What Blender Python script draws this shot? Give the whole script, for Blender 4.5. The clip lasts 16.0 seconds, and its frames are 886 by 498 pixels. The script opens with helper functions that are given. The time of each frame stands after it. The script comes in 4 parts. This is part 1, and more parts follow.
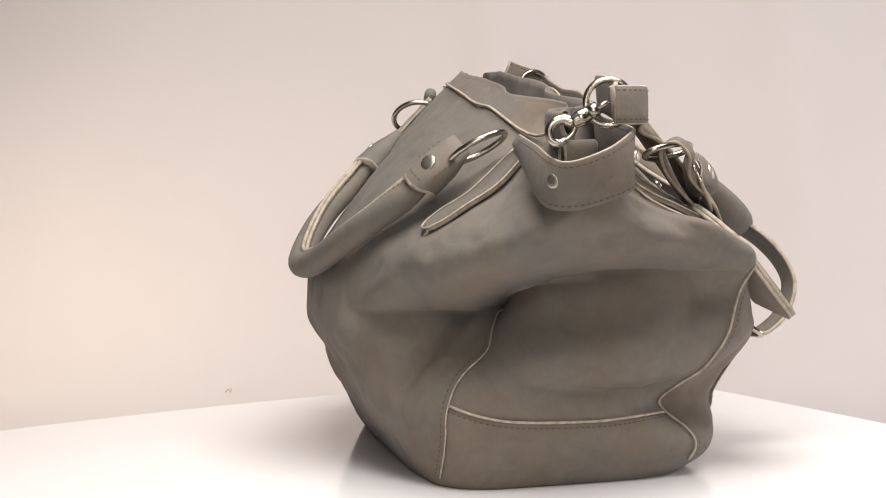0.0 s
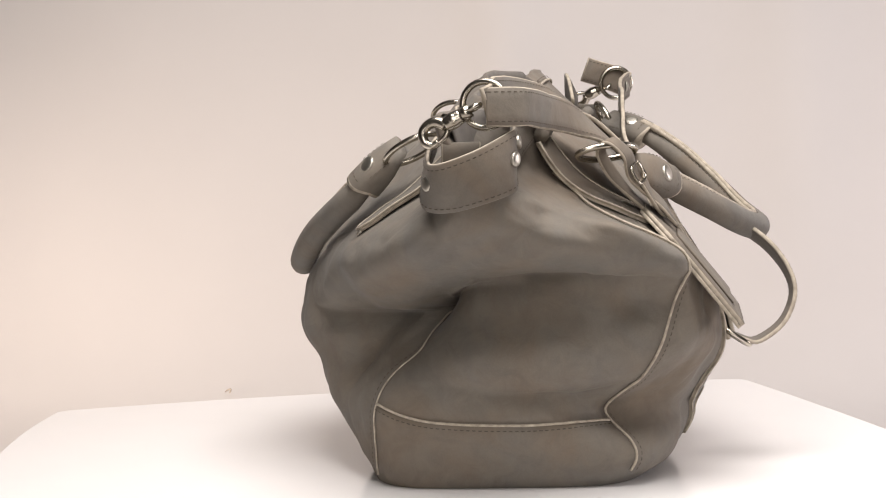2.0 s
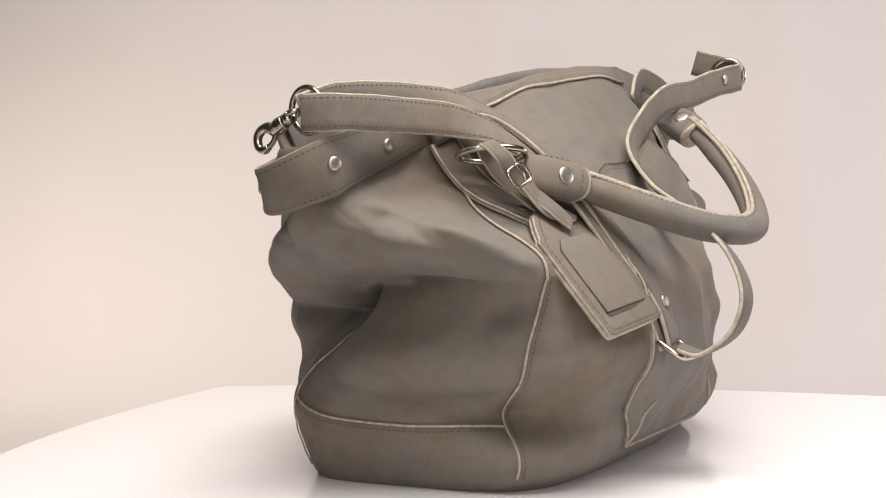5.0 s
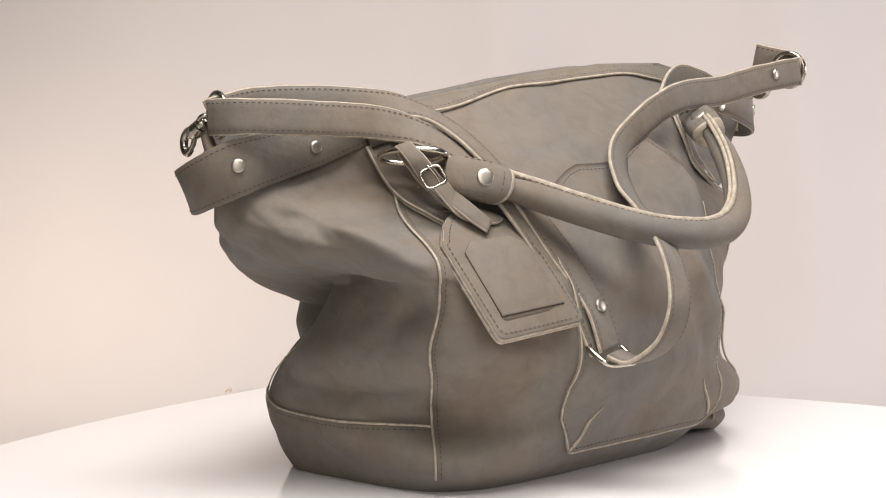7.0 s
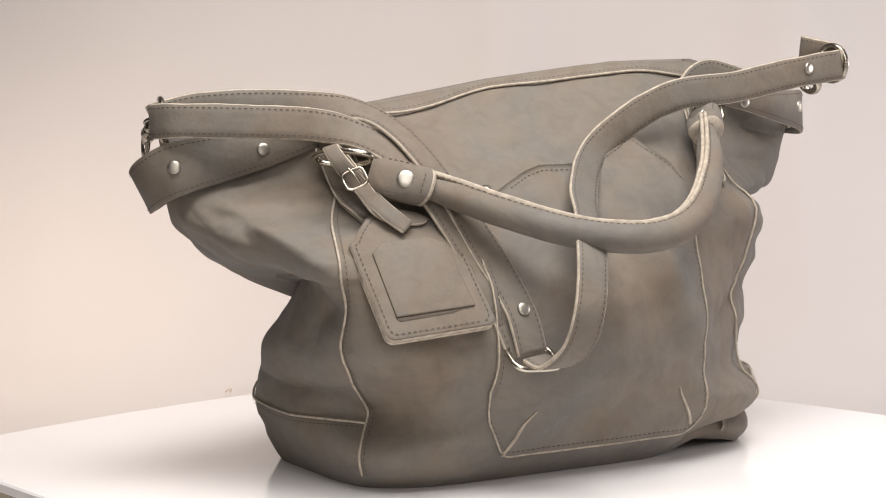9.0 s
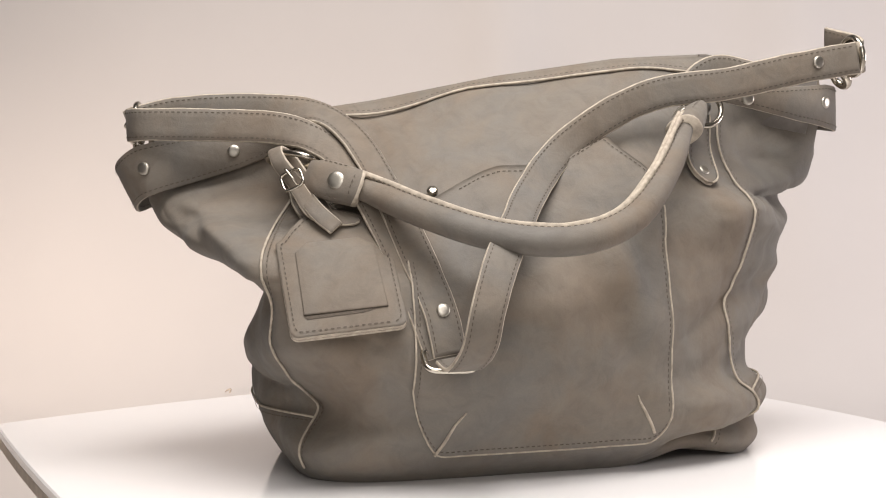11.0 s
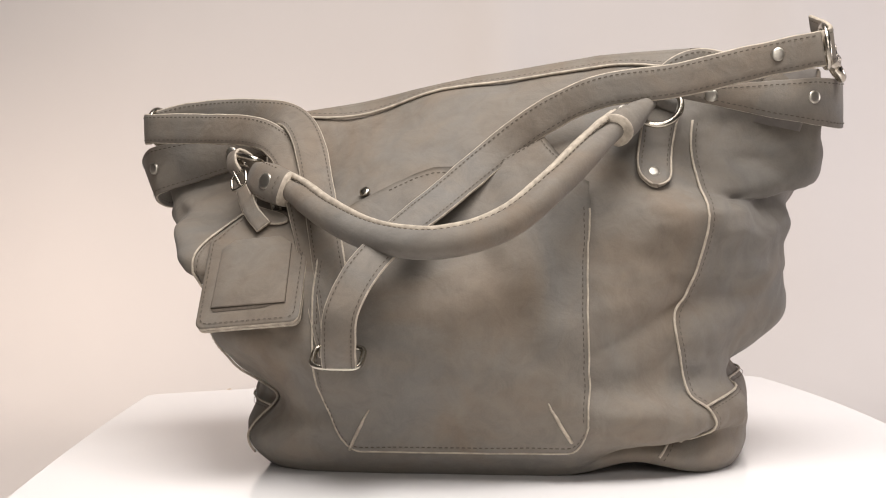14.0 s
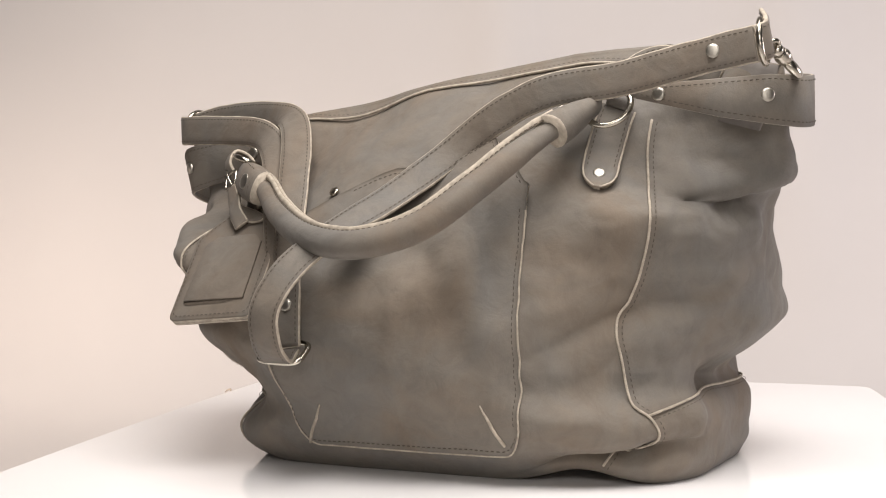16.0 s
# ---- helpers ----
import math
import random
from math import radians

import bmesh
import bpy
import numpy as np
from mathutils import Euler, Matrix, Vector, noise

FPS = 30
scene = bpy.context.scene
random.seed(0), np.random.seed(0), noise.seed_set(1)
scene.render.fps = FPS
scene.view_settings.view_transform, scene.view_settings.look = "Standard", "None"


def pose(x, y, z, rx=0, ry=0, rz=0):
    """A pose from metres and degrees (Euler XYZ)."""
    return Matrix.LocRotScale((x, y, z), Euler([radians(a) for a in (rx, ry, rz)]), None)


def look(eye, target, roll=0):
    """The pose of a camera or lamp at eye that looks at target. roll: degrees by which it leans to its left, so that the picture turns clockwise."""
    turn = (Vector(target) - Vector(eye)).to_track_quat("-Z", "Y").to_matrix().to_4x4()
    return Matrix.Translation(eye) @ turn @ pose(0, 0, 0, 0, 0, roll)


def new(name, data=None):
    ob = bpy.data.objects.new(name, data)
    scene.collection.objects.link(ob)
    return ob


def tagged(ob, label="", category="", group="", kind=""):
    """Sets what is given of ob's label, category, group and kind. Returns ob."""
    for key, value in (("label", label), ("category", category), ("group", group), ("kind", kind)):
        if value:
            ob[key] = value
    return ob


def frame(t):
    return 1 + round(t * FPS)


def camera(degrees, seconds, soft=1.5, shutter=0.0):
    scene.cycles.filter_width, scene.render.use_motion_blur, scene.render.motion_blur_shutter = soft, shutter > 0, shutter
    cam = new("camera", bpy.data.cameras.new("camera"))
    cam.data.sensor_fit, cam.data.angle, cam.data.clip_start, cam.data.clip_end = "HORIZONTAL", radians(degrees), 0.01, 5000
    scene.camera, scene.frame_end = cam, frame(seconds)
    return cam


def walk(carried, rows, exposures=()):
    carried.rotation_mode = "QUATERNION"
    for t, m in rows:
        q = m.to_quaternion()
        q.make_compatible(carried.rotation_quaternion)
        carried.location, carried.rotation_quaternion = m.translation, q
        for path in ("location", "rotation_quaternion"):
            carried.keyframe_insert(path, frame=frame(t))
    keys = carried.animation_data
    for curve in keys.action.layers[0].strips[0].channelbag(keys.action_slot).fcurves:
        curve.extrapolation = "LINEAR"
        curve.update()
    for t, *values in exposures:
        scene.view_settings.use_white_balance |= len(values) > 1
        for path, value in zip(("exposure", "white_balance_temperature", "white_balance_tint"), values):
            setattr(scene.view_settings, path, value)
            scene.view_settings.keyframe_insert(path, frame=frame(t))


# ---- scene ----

# ---------------------------------------------------------------- camera
cam = camera(32.0, 16.0, soft=1.1)
EYE_HEIGHT, EYE_BACK = 0.236, 1.3
AIM, DIP, LEAN = -1.664, -2.99, -1.278
eye = Vector((0, -EYE_BACK, EYE_HEIGHT))
ahead = Vector((math.sin(radians(AIM)), math.cos(radians(AIM)), math.tan(radians(DIP))))
still = look(eye, eye + ahead, LEAN)
walk(cam, [(0, still), (16, still)])


def turn(t):
    """Degrees by which the turntable has turned."""
    return 0.0128 * t * t - 8.344 * t + 0.14


BAG_TURN, BAG_LIFT = 104.3, 0.007

# ---------------------------------------------------------------- light
world = bpy.data.worlds.new("studio")
scene.world = world
world.use_nodes = True
world.node_tree.nodes["Background"].inputs[0].default_value = (1.0, 0.95, 0.93, 1)
world.node_tree.nodes["Background"].inputs[1].default_value = 0.06


def softbox(name, eye_at, target, size_x, size_y, watts, colour, spread=180):
    lamp = bpy.data.lights.new(name, "AREA")
    lamp.shape, lamp.size, lamp.size_y = "RECTANGLE", size_x, size_y
    lamp.energy, lamp.color, lamp.spread = watts, colour, radians(spread)
    ob = new(name, lamp)
    ob.matrix_world = look(eye_at, target)
    return ob


softbox("softbox_top", (0.12, -0.48, 1.22), (0, 0.0, 0.08), 0.9, 0.7, 19.0, (1.0, 0.95, 0.925), 150)
softbox("softbox_warm", (-1.2, 0.30, 0.0), (-0.2, 0.95, 0.05), 0.5, 0.4, 2.9, (1.0, 0.82, 0.70), 85)
softbox("softbox_cool", (1.4, 0.15, 0.30), (0.3, 0.85, 0.05), 0.5, 0.4, 8.2, (1.0, 0.92, 0.95))
softbox("softbox_front", (0.05, -1.65, 0.80), (0, 0, 0.08), 0.8, 0.5, 3.6, (1.0, 0.94, 0.90), 130)
# added fill without a known source, brightens the bag's dark base from low in front
softbox("added_fill_low", (0.0, -1.75, 0.06), (0, 0, 0.02), 1.2, 0.25, 3.1, (1.0, 0.93, 0.88))
scene.view_settings.exposure = 0.0


# ---------------------------------------------------------------- materials
def shader(name):
    mat = bpy.data.materials.new(name)
    mat.use_nodes = True
    nt = mat.node_tree
    return mat, nt, nt.nodes["Principled BSDF"]


def noise_node(nt, scale, detail=4.0, rough=0.55, distortion=0.0):
    co = nt.nodes.new("ShaderNodeTexCoord")
    no = nt.nodes.new("ShaderNodeTexNoise")
    no.inputs["Scale"].default_value, no.inputs["Detail"].default_value = scale, detail
    no.inputs["Roughness"].default_value, no.inputs["Distortion"].default_value = rough, distortion
    nt.links.new(co.outputs["Object"], no.inputs["Vector"])
    return no


def ramp(nt, source, stops):
    r = nt.nodes.new("ShaderNodeValToRGB")
    els = r.color_ramp.elements
    while len(els) < len(stops):
        els.new(0.5)
    for el, (at, col) in zip(els, stops):
        el.position, el.color = at, (*col, 1)
    nt.links.new(source, r.inputs["Fac"])
    return r.outputs["Color"]


def mix(nt, a, b, fac, kind="MIX"):
    m = nt.nodes.new("ShaderNodeMix")
    m.data_type, m.blend_type = "RGBA", kind
    nt.links.new(a, m.inputs["A"])
    nt.links.new(b, m.inputs["B"])
    if isinstance(fac, float):
        m.inputs["Factor"].default_value = fac
    else:
        nt.links.new(fac, m.inputs["Factor"])
    return m.outputs["Result"]


def bump(nt, bsdf, heights):
    last = None
    for source, strength, distance in heights:
        b = nt.nodes.new("ShaderNodeBump")
        b.inputs["Strength"].default_value, b.inputs["Distance"].default_value = strength, distance
        nt.links.new(source, b.inputs["Height"])
        if last:
            nt.links.new(last, b.inputs["Normal"])
        last = b.outputs["Normal"]
    nt.links.new(last, bsdf.inputs["Normal"])


def leather(name, pale=0.80):
    """Brushed grey nubuck: cool grey with warm brown patches, darker scuffs and fine nap."""
    mat, nt, bsdf = shader(name)
    patches = noise_node(nt, 11.0, 5.0, 0.6, 0.6)
    tone = ramp(nt, patches.outputs["Fac"], [
        (0.34, (0.190 * pale, 0.176 * pale, 0.156 * pale)),
        (0.50, (0.208 * pale, 0.182 * pale, 0.151 * pale)),
        (0.66, (0.213 * pale, 0.172 * pale, 0.132 * pale))])
    scuffs = noise_node(nt, 55.0, 6.0, 0.65, 0.8)
    worn = ramp(nt, scuffs.outputs["Fac"], [(0.32, (0.84, 0.84, 0.84)), (0.55, (1, 1, 1)), (0.75, (1.10, 1.09, 1.07))])
    nap = noise_node(nt, 900.0, 3.0, 0.6)
    fine = ramp(nt, nap.outputs["Fac"], [(0.25, (0.93, 0.93, 0.93)), (0.75, (1.06, 1.06, 1.06))])
    tone = mix(nt, mix(nt, tone, worn, 0.8, "MULTIPLY"), fine, 0.8, "MULTIPLY")
    nt.links.new(tone, bsdf.inputs["Base Color"])
    rough = ramp(nt, patches.outputs["Fac"], [(0.3, (0.62, 0.62, 0.62)), (0.7, (0.8, 0.8, 0.8))])
    nt.links.new(rough, bsdf.inputs["Roughness"])
    bsdf.inputs["Sheen Weight"].default_value = 0.05
    bsdf.inputs["Sheen Roughness"].default_value = 0.5
    bsdf.inputs["Specular IOR Level"].default_value = 0.22
    waves = noise_node(nt, 30.0, 3.0, 0.5, 0.6)
    bump(nt, bsdf, [(waves.outputs["Fac"], 0.28, 0.006), (scuffs.outputs["Fac"], 0.25, 0.002), (nap.outputs["Fac"], 0.25, 0.0004)])
    return mat


def plain(name, colour, rough, metal=0.0, vary=0.12, scale=60.0, relief=0.0):
    mat, nt, bsdf = shader(name)
    no = noise_node(nt, scale, 4.0)
    lo, hi = [c * (1 - vary) for c in colour], [min(1, c * (1 + vary)) for c in colour]
    nt.links.new(ramp(nt, no.outputs["Fac"], [(0.3, lo), (0.7, hi)]), bsdf.inputs["Base Color"])
    bsdf.inputs["Roughness"].default_value, bsdf.inputs["Metallic"].default_value = rough, metal
    if relief:
        bump(nt, bsdf, [(no.outputs["Fac"], 0.3, relief)])
    return mat


LEATHER = leather("grey_nubuck")
RAW = plain("raw_leather_edge", (0.37, 0.32, 0.255), 0.8, vary=0.25, scale=180.0, relief=0.0008)
THREAD = plain("dark_thread", (0.075, 0.058, 0.042), 0.8, vary=0.2, scale=400.0)
LINING = plain("suede_lining", (0.165, 0.148, 0.132), 0.9, vary=0.15, scale=90.0, relief=0.0005)
NICKEL = plain("nickel", (0.50, 0.46, 0.39), 0.24, 1.0, vary=0.08, scale=220.0)
SATIN = plain("satin_nickel", (0.46, 0.43, 0.375), 0.42, 1.0, vary=0.1, scale=300.0)
BOARD = plain("white_board_gloss", (0.90, 0.88, 0.87), 0.09, vary=0.012, scale=9.0)
BOARD_CORE = plain("board_core", (0.50, 0.42, 0.34), 0.7, vary=0.15, scale=60.0)
CLOTH = plain("backdrop_cloth", (0.585, 0.555, 0.535), 0.9, vary=0.025, scale=2.2)
WALLS = plain("studio_wall", (0.24, 0.23, 0.222), 0.9, vary=0.03, scale=1.5)
TABLE = plain("table_grey_brown", (0.30, 0.26, 0.22), 0.6, vary=0.12, scale=7.0)


# ---------------------------------------------------------------- mesh helpers
def part(name, mesh_data, materials, parent=None, label="", smooth=True):
    """One mesh object from a bmesh or (verts, faces[, material indices]), under a thing or a part."""
    me = bpy.data.meshes.new(name)
    if isinstance(mesh_data, bmesh.types.BMesh):
        mesh_data.to_mesh(me)
        mesh_data.free()
    else:
        me.from_pydata([tuple(v) for v in mesh_data[0]], [], mesh_data[1])
        if len(mesh_data) > 2:
            me.polygons.foreach_set("material_index", mesh_data[2])
    for m in materials if isinstance(materials, (list, tuple)) else [materials]:
        me.materials.append(m)
    if smooth:
        me.polygons.foreach_set("use_smooth", [True] * len(me.polygons))
    me.update()
    ob = new(name, me)
    if parent:
        ob.parent = parent
    if label:
        tagged(ob, label)
    return ob


def spline(points, steps):
    """Catmull-Rom through the points, of any dimension."""
    p = [np.array(q, float) for q in points]
    p = [2 * p[0] - p[1]] + p + [2 * p[-1] - p[-2]]
    out = []
    for i in range(1, len(p) - 2):
        for k in range(steps):
            s = k / steps
            out.append(0.5 * (2 * p[i] + (p[i + 1] - p[i - 1]) * s + (2 * p[i - 1] - 5 * p[i] + 4 * p[i + 1] - p[i + 2]) * s ** 2
                              + (3 * p[i] - p[i - 1] - 3 * p[i + 1] + p[i + 2]) * s ** 3))
    out.append(p[-2])
    return np.array(out)


def unit(v):
    return v / max(1e-9, np.linalg.norm(v))


def tube(points, radius, sides=10, closed=False, steps=6, flat=1.0):
    """A round tube along a smooth path; radius may be one number or one per path point."""
    if closed:
        path = np.array(points, float)
    else:
        path = spline(points, steps) if steps > 1 else np.array(points, float)
    n = len(path)
    radii = np.interp(np.linspace(0, 1, n), np.linspace(0, 1, len(radius)), radius) if isinstance(radius, (list, tuple)) else [radius] * n
    verts, faces = [], []
    side = None
    for i in range(n):
        d = unit(path[(i + 1) % n] - path[i - 1]) if closed else unit(path[min(n - 1, i + 1)] - path[max(0, i - 1)])
        if side is None:
            side = unit(np.cross(d, (0.3, 0.2, 1.0)))
        side = unit(side - d * side.dot(d))
        up = np.cross(d, side)
        for k in range(sides):
            a = 2 * math.pi * k / sides
            verts.append(path[i] + radii[i] * (math.cos(a) * side + math.sin(a) * up * flat))
    for i in range(n if closed else n - 1):
        j = (i + 1) % n
        for k in range(sides):
            m = (k + 1) % sides
            faces.append((i * sides + k, i * sides + m, j * sides + m, j * sides + k))
    if not closed:
        faces.append(tuple(range(sides))[::-1])
        faces.append(tuple((n - 1) * sides + k for k in range(sides)))
    return verts, faces


def ring_path(centre, normal, rx, ry=None, up=(0, 0, 1), count=36):
    n = unit(np.array(normal, float))
    u = unit(np.array(up, float) - n * n.dot(up))
    v = np.cross(n, u)
    c = np.array(centre, float)
    return [c + rx * math.cos(a) * v + (ry or rx) * math.sin(a) * u for a in np.linspace(0, 2 * math.pi, count, endpoint=False)]


def rounded_ring(centre, normal, half_w, half_h, up=(0, 0, 1), power=4.0, count=40):
    n = unit(np.array(normal, float))
    u = unit(np.array(up, float) - n * n.dot(up))
    v = np.cross(n, u)
    c = np.array(centre, float)
    out = []
    for a in np.linspace(0, 2 * math.pi, count, endpoint=False):
        x = math.copysign(abs(math.cos(a)) ** (2 / power), math.cos(a)) * half_w
        y = math.copysign(abs(math.sin(a)) ** (2 / power), math.sin(a)) * half_h
        out.append(c + x * v + y * u)
    return out


def ribbon_path(rows, steps=8):
    """rows: centre and width direction of each control point. Returns centres, width and face directions."""
    s = spline([list(c) + list(w) for c, w in rows], steps)
    centre, wide = s[:, :3], s[:, 3:]
    along = np.gradient(centre, axis=0)
    out = []
    for c, w, d in zip(centre, wide, along):
        d = unit(d)
        w = unit(w - d * np.dot(w, d))
        out.append((c, d, w, np.cross(d, w)))
    return out


def ribbon(path, width, thick=0.0032, taper_end=0):
    """A leather strip: two faces with a little crown, and raw cut edges (second material)."""
    verts, faces, mats = [], [], []
    n = len(path)
    for i, (c, d, w, f) in enumerate(path):
        h = width / 2
        if taper_end and i >= n - taper_end:
            k = (i - (n - 1 - taper_end)) / taper_end
            h *= math.sqrt(max(0.04, 1 - k * k))
        wob = 0.0006 * noise.noise(Vector(c) * 60)
        h += wob
        e, t = 0.0008, thick / 2
        for a, b in ((-h, -t + e), (-h + e, -t), (-h * 0.4, -t - .0003), (h * 0.4, -t - .0003), (h - e, -t), (h, -t + e),
                     (h, t - e), (h - e, t), (h * 0.4, t + .0003), (-h * 0.4, t + .0003), (-h + e, t), (-h, t - e)):
            verts.append(c + w * a + f * b)
    for i in range(n - 1):
        for k in range(12):
            m = (k + 1) % 12
            faces.append((i * 12 + k, i * 12 + m, (i + 1) * 12 + m, (i + 1) * 12 + k))
            mats.append(1 if k in (5, 11, 4, 6, 10, 0) and k in (5, 11) or k in (4, 10, 6, 0) else 0)
    faces += [tuple(range(12))[::-1], tuple((n - 1) * 12 + k for k in range(12))]
    mats += [1, 1]
    return verts, faces, mats


def dashes(lines, normals, length=0.0025, gap=0.0019, radius=0.00036):
    """Stitches: short raised threads along polylines; joined."""
    verts, faces = [], []
    for line, norm in zip(lines, normals):
        line = np.array(line)
        seg = np.linalg.norm(np.diff(line, axis=0), axis=1)
        run = np.concatenate([[0], np.cumsum(seg)])
        s = 0.001
        while s + length < run[-1]:
            a = np.array([np.interp(s, run, line[:, k]) for k in range(3)])
            b = np.array([np.interp(s + length, run, line[:, k]) for k in range(3)])
            nn = unit(np.array([np.interp(s, run, np.array(norm)[:, k]) for k in range(3)]))
            d = unit(b - a)
            q = np.cross(d, nn)
            o = len(verts)
            m = (a + b) / 2 + nn * radius * 0.9
            for p in (a + q * radius, a - q * radius, m - q * radius, m + q * radius, b - q * radius, b + q * radius):
                verts.append(p)
            faces += [(o, o + 1, o + 2, o + 3), (o + 3, o + 2, o + 4, o + 5)]
            s += length + gap
    return verts, faces


def ribbon_stitches(path, width, inset=0.0032, thick=0.0032, both=True, sides=(-1, 1)):
    lines, norms = [], []
    for sgn in sides:
        for face in ((1, -1) if both else (1,)):
            lines.append([c + w * sgn * (width / 2 - inset) + f * face * (thick / 2 + 0.0004) for c, d, w, f in path])
            norms.append([f * face for c, d, w, f in path])
    return dashes(lines, norms)


def dome(centre, normal, radius, height=0.0022, rim=0.0012):
    """A rivet cap: flat rim, domed head."""
    n = unit(np.array(normal, float))
    u = unit(np.cross(n, (0.31, 0.2, 0.93)))
    v = np.cross(n, u)
    c = np.array(centre, float)
    verts, faces, sides = [], [], 20
    prof = [(1.0, -0.001), (1.0, rim * 0.4), (0.93, rim * 0.8), (0.75, rim + height * 0.12), (0.45, rim + height * 0.22), (0.15, rim + height * 0.26)]
    for r, h in prof:
        for k in range(sides):
            a = 2 * math.pi * k / sides
            verts.append(c + n * h + radius * r * (math.cos(a) * u + math.sin(a) * v))
    for i in range(len(prof) - 1):
        for k in range(sides):
            m = (k + 1) % sides
            faces.append((i * sides + k, i * sides + m, (i + 1) * sides + m, (i + 1) * sides + k))
    faces.append(tuple((len(prof) - 1) * sides + k for k in range(sides)))
    return verts, faces


def joined(*meshes):
    verts, faces = [], []
    for m in meshes:
        o = len(verts)
        verts += list(m[0])
        faces += [tuple(i + o for i in f) for f in m[1]]
    return verts, faces


# ---------------------------------------------------------------- the studio
def build_backdrop():
    """A hung cloth that sweeps forward under the turntable, with faint upright folds."""
    verts, faces = [], []
    xs = np.linspace(-2.2, 2.2, 150)
    prof = [(-1.2, -0.17), (-0.4, -0.17), (0.3, -0.17), (0.62, -0.168), (0.78, -0.155), (0.9, -0.12), (0.97, -0.05), (1.0, 0.05), (1.01, 0.3), (1.015, 0.7), (1.02, 1.2), (1.02, 2.0)]
    prof = spline(prof, 4)
    for y, z in prof:
        lift = min(1.0, max(0.0, (z + 0.1) / 0.4))
        for x in xs:
            fold = 0.022 * math.exp(-((x - 0.02 - 0.02 * z) / 0.05) ** 2) + 0.026 * math.exp(-((x - 0.47 + 0.03 * z) / 0.07) ** 2)
            fold += 0.006 * math.sin(5.1 * x + 0.7 * z) + 0.004 * math.sin(11.3 * x + 1.0)
            verts.append((x, y - lift * fold, z))
    n = len(xs)
    for i in range(len(prof) - 1):
        for k in range(n - 1):
            faces.append((i * n + k, i * n + k + 1, (i + 1) * n + k + 1, (i + 1) * n + k))
    ob = part("backdrop", (verts, faces), CLOTH)
    solid = ob.modifiers.new("thick", "SOLIDIFY")
    solid.thickness = 0.002
    return tagged(ob, "off-white seamless studio backdrop cloth with faint upright folds", "backdrop", kind="structure")


def slab(name, lo, hi, material, label, category):
    bm = bmesh.new()
    bmesh.ops.create_cube(bm, size=1)
    for v in bm.verts:
        v.co = [lo[k] if v.co[k] < 0 else hi[k] for k in range(3)]
    return tagged(part(name, bm, material, smooth=False), label, category, kind="structure")


def build_room():
    slab("floor", (-2.6, -3.2, -0.95), (2.6, 1.6, -0.9), WALLS, "plain grey studio floor below the table", "floor")
    slab("wall_back", (-2.6, 1.5, -0.9), (2.6, 1.6, 2.5), WALLS, "plain grey studio wall behind the backdrop", "wall")
    slab("wall_left", (-2.6, -3.1, -0.9), (-2.5, 1.5, 2.5), WALLS, "plain grey studio side wall", "wall")
    slab("wall_right", (2.5, -3.1, -0.9), (2.6, 1.5, 2.5), WALLS, "plain grey studio side wall", "wall")
    slab("wall_front", (-2.6, -3.2, -0.9), (2.6, -3.1, 2.5), WALLS, "plain grey studio wall behind the camera", "wall")
    slab("ceiling", (-2.6, -3.2, 2.5), (2.6, 1.6, 2.6), WALLS, "plain grey studio ceiling", "ceiling")


BOARD_ANGLE = 28.0
BOARD_CORNERS = ((0.346, 0.318), (-0.380, 0.320), (-0.366, -0.345), (0.335, -0.372))
BOARD_BOWS = (0.038, 0.043, 0.008, 0.008)


def build_turntable():
    """A glossy white board with bowed sides on a turning hub."""
    table = tagged(new("turntable"), "glossy white rectangular turntable board carrying the bag", "turntable")
    def rounded(inset):
        out = []
        for i in range(4):
            (ax, ay), (bx, by) = BOARD_CORNERS[i], BOARD_CORNERS[(i + 1) % 4]
            nx, ny = unit(np.array((by - ay, ax - bx)))
            for k in range(24):
                s = 0.012 + 0.976 * k / 23
                push = BOARD_BOWS[i] * (1 - (2 * s - 1) ** 2) - inset
                out.append((ax + (bx - ax) * s + nx * push, ay + (by - ay) * s + ny * push))
        return out
    turned = Matrix.Rotation(radians(BOARD_ANGLE), 3, "Z")
    def plate(levels, material, name, label=""):
        verts, faces = [], []
        for inset, z in levels:
            verts += [tuple(turned @ Vector((x, y, z))) for x, y in rounded(inset)]
        n = 96
        for i in range(len(levels) - 1):
            for k in range(n):
                m = (k + 1) % n
                faces.append((i * n + k, i * n + m, (i + 1) * n + m, (i + 1) * n + k))
        faces += [tuple(range(n))[::-1], tuple((len(levels) - 1) * n + k for k in range(n))]
        return part(name, (verts, faces), material, table, label, smooth=False)
    plate([(0.0, -0.008), (0.0, -0.0015), (0.0015, 0.0)], BOARD, "board_top", "glossy white laminate")
    plate([(0.0015, -0.020), (0.0, -0.0185), (0.0, -0.0085)], BOARD_CORE, "board_edge", "brown board core")
    hub = tube([(0, 0, -0.165), (0, 0, -0.02)], 0.11, 40, steps=1)
    part("hub", hub, BOARD_CORE, table, "round turning hub")
    return table


build_room()
build_backdrop()
turntable = build_turntable()
tagged(part("lint_speck", tube([(-0.388, 0.936, -0.0835), (-0.384, 0.931, -0.080), (-0.379, 0.930, -0.079), (-0.381, 0.932, -0.0845)], [0.0008, 0.0014, 0.0010], 6), BOARD_CORE),
       "tiny dark grey speck of lint on the backdrop cloth", "lint")
slab("table", (-2.2, -1.25, -0.235), (2.2, 1.05, -0.19), TABLE, "grey-brown studio table under the backdrop", "table")

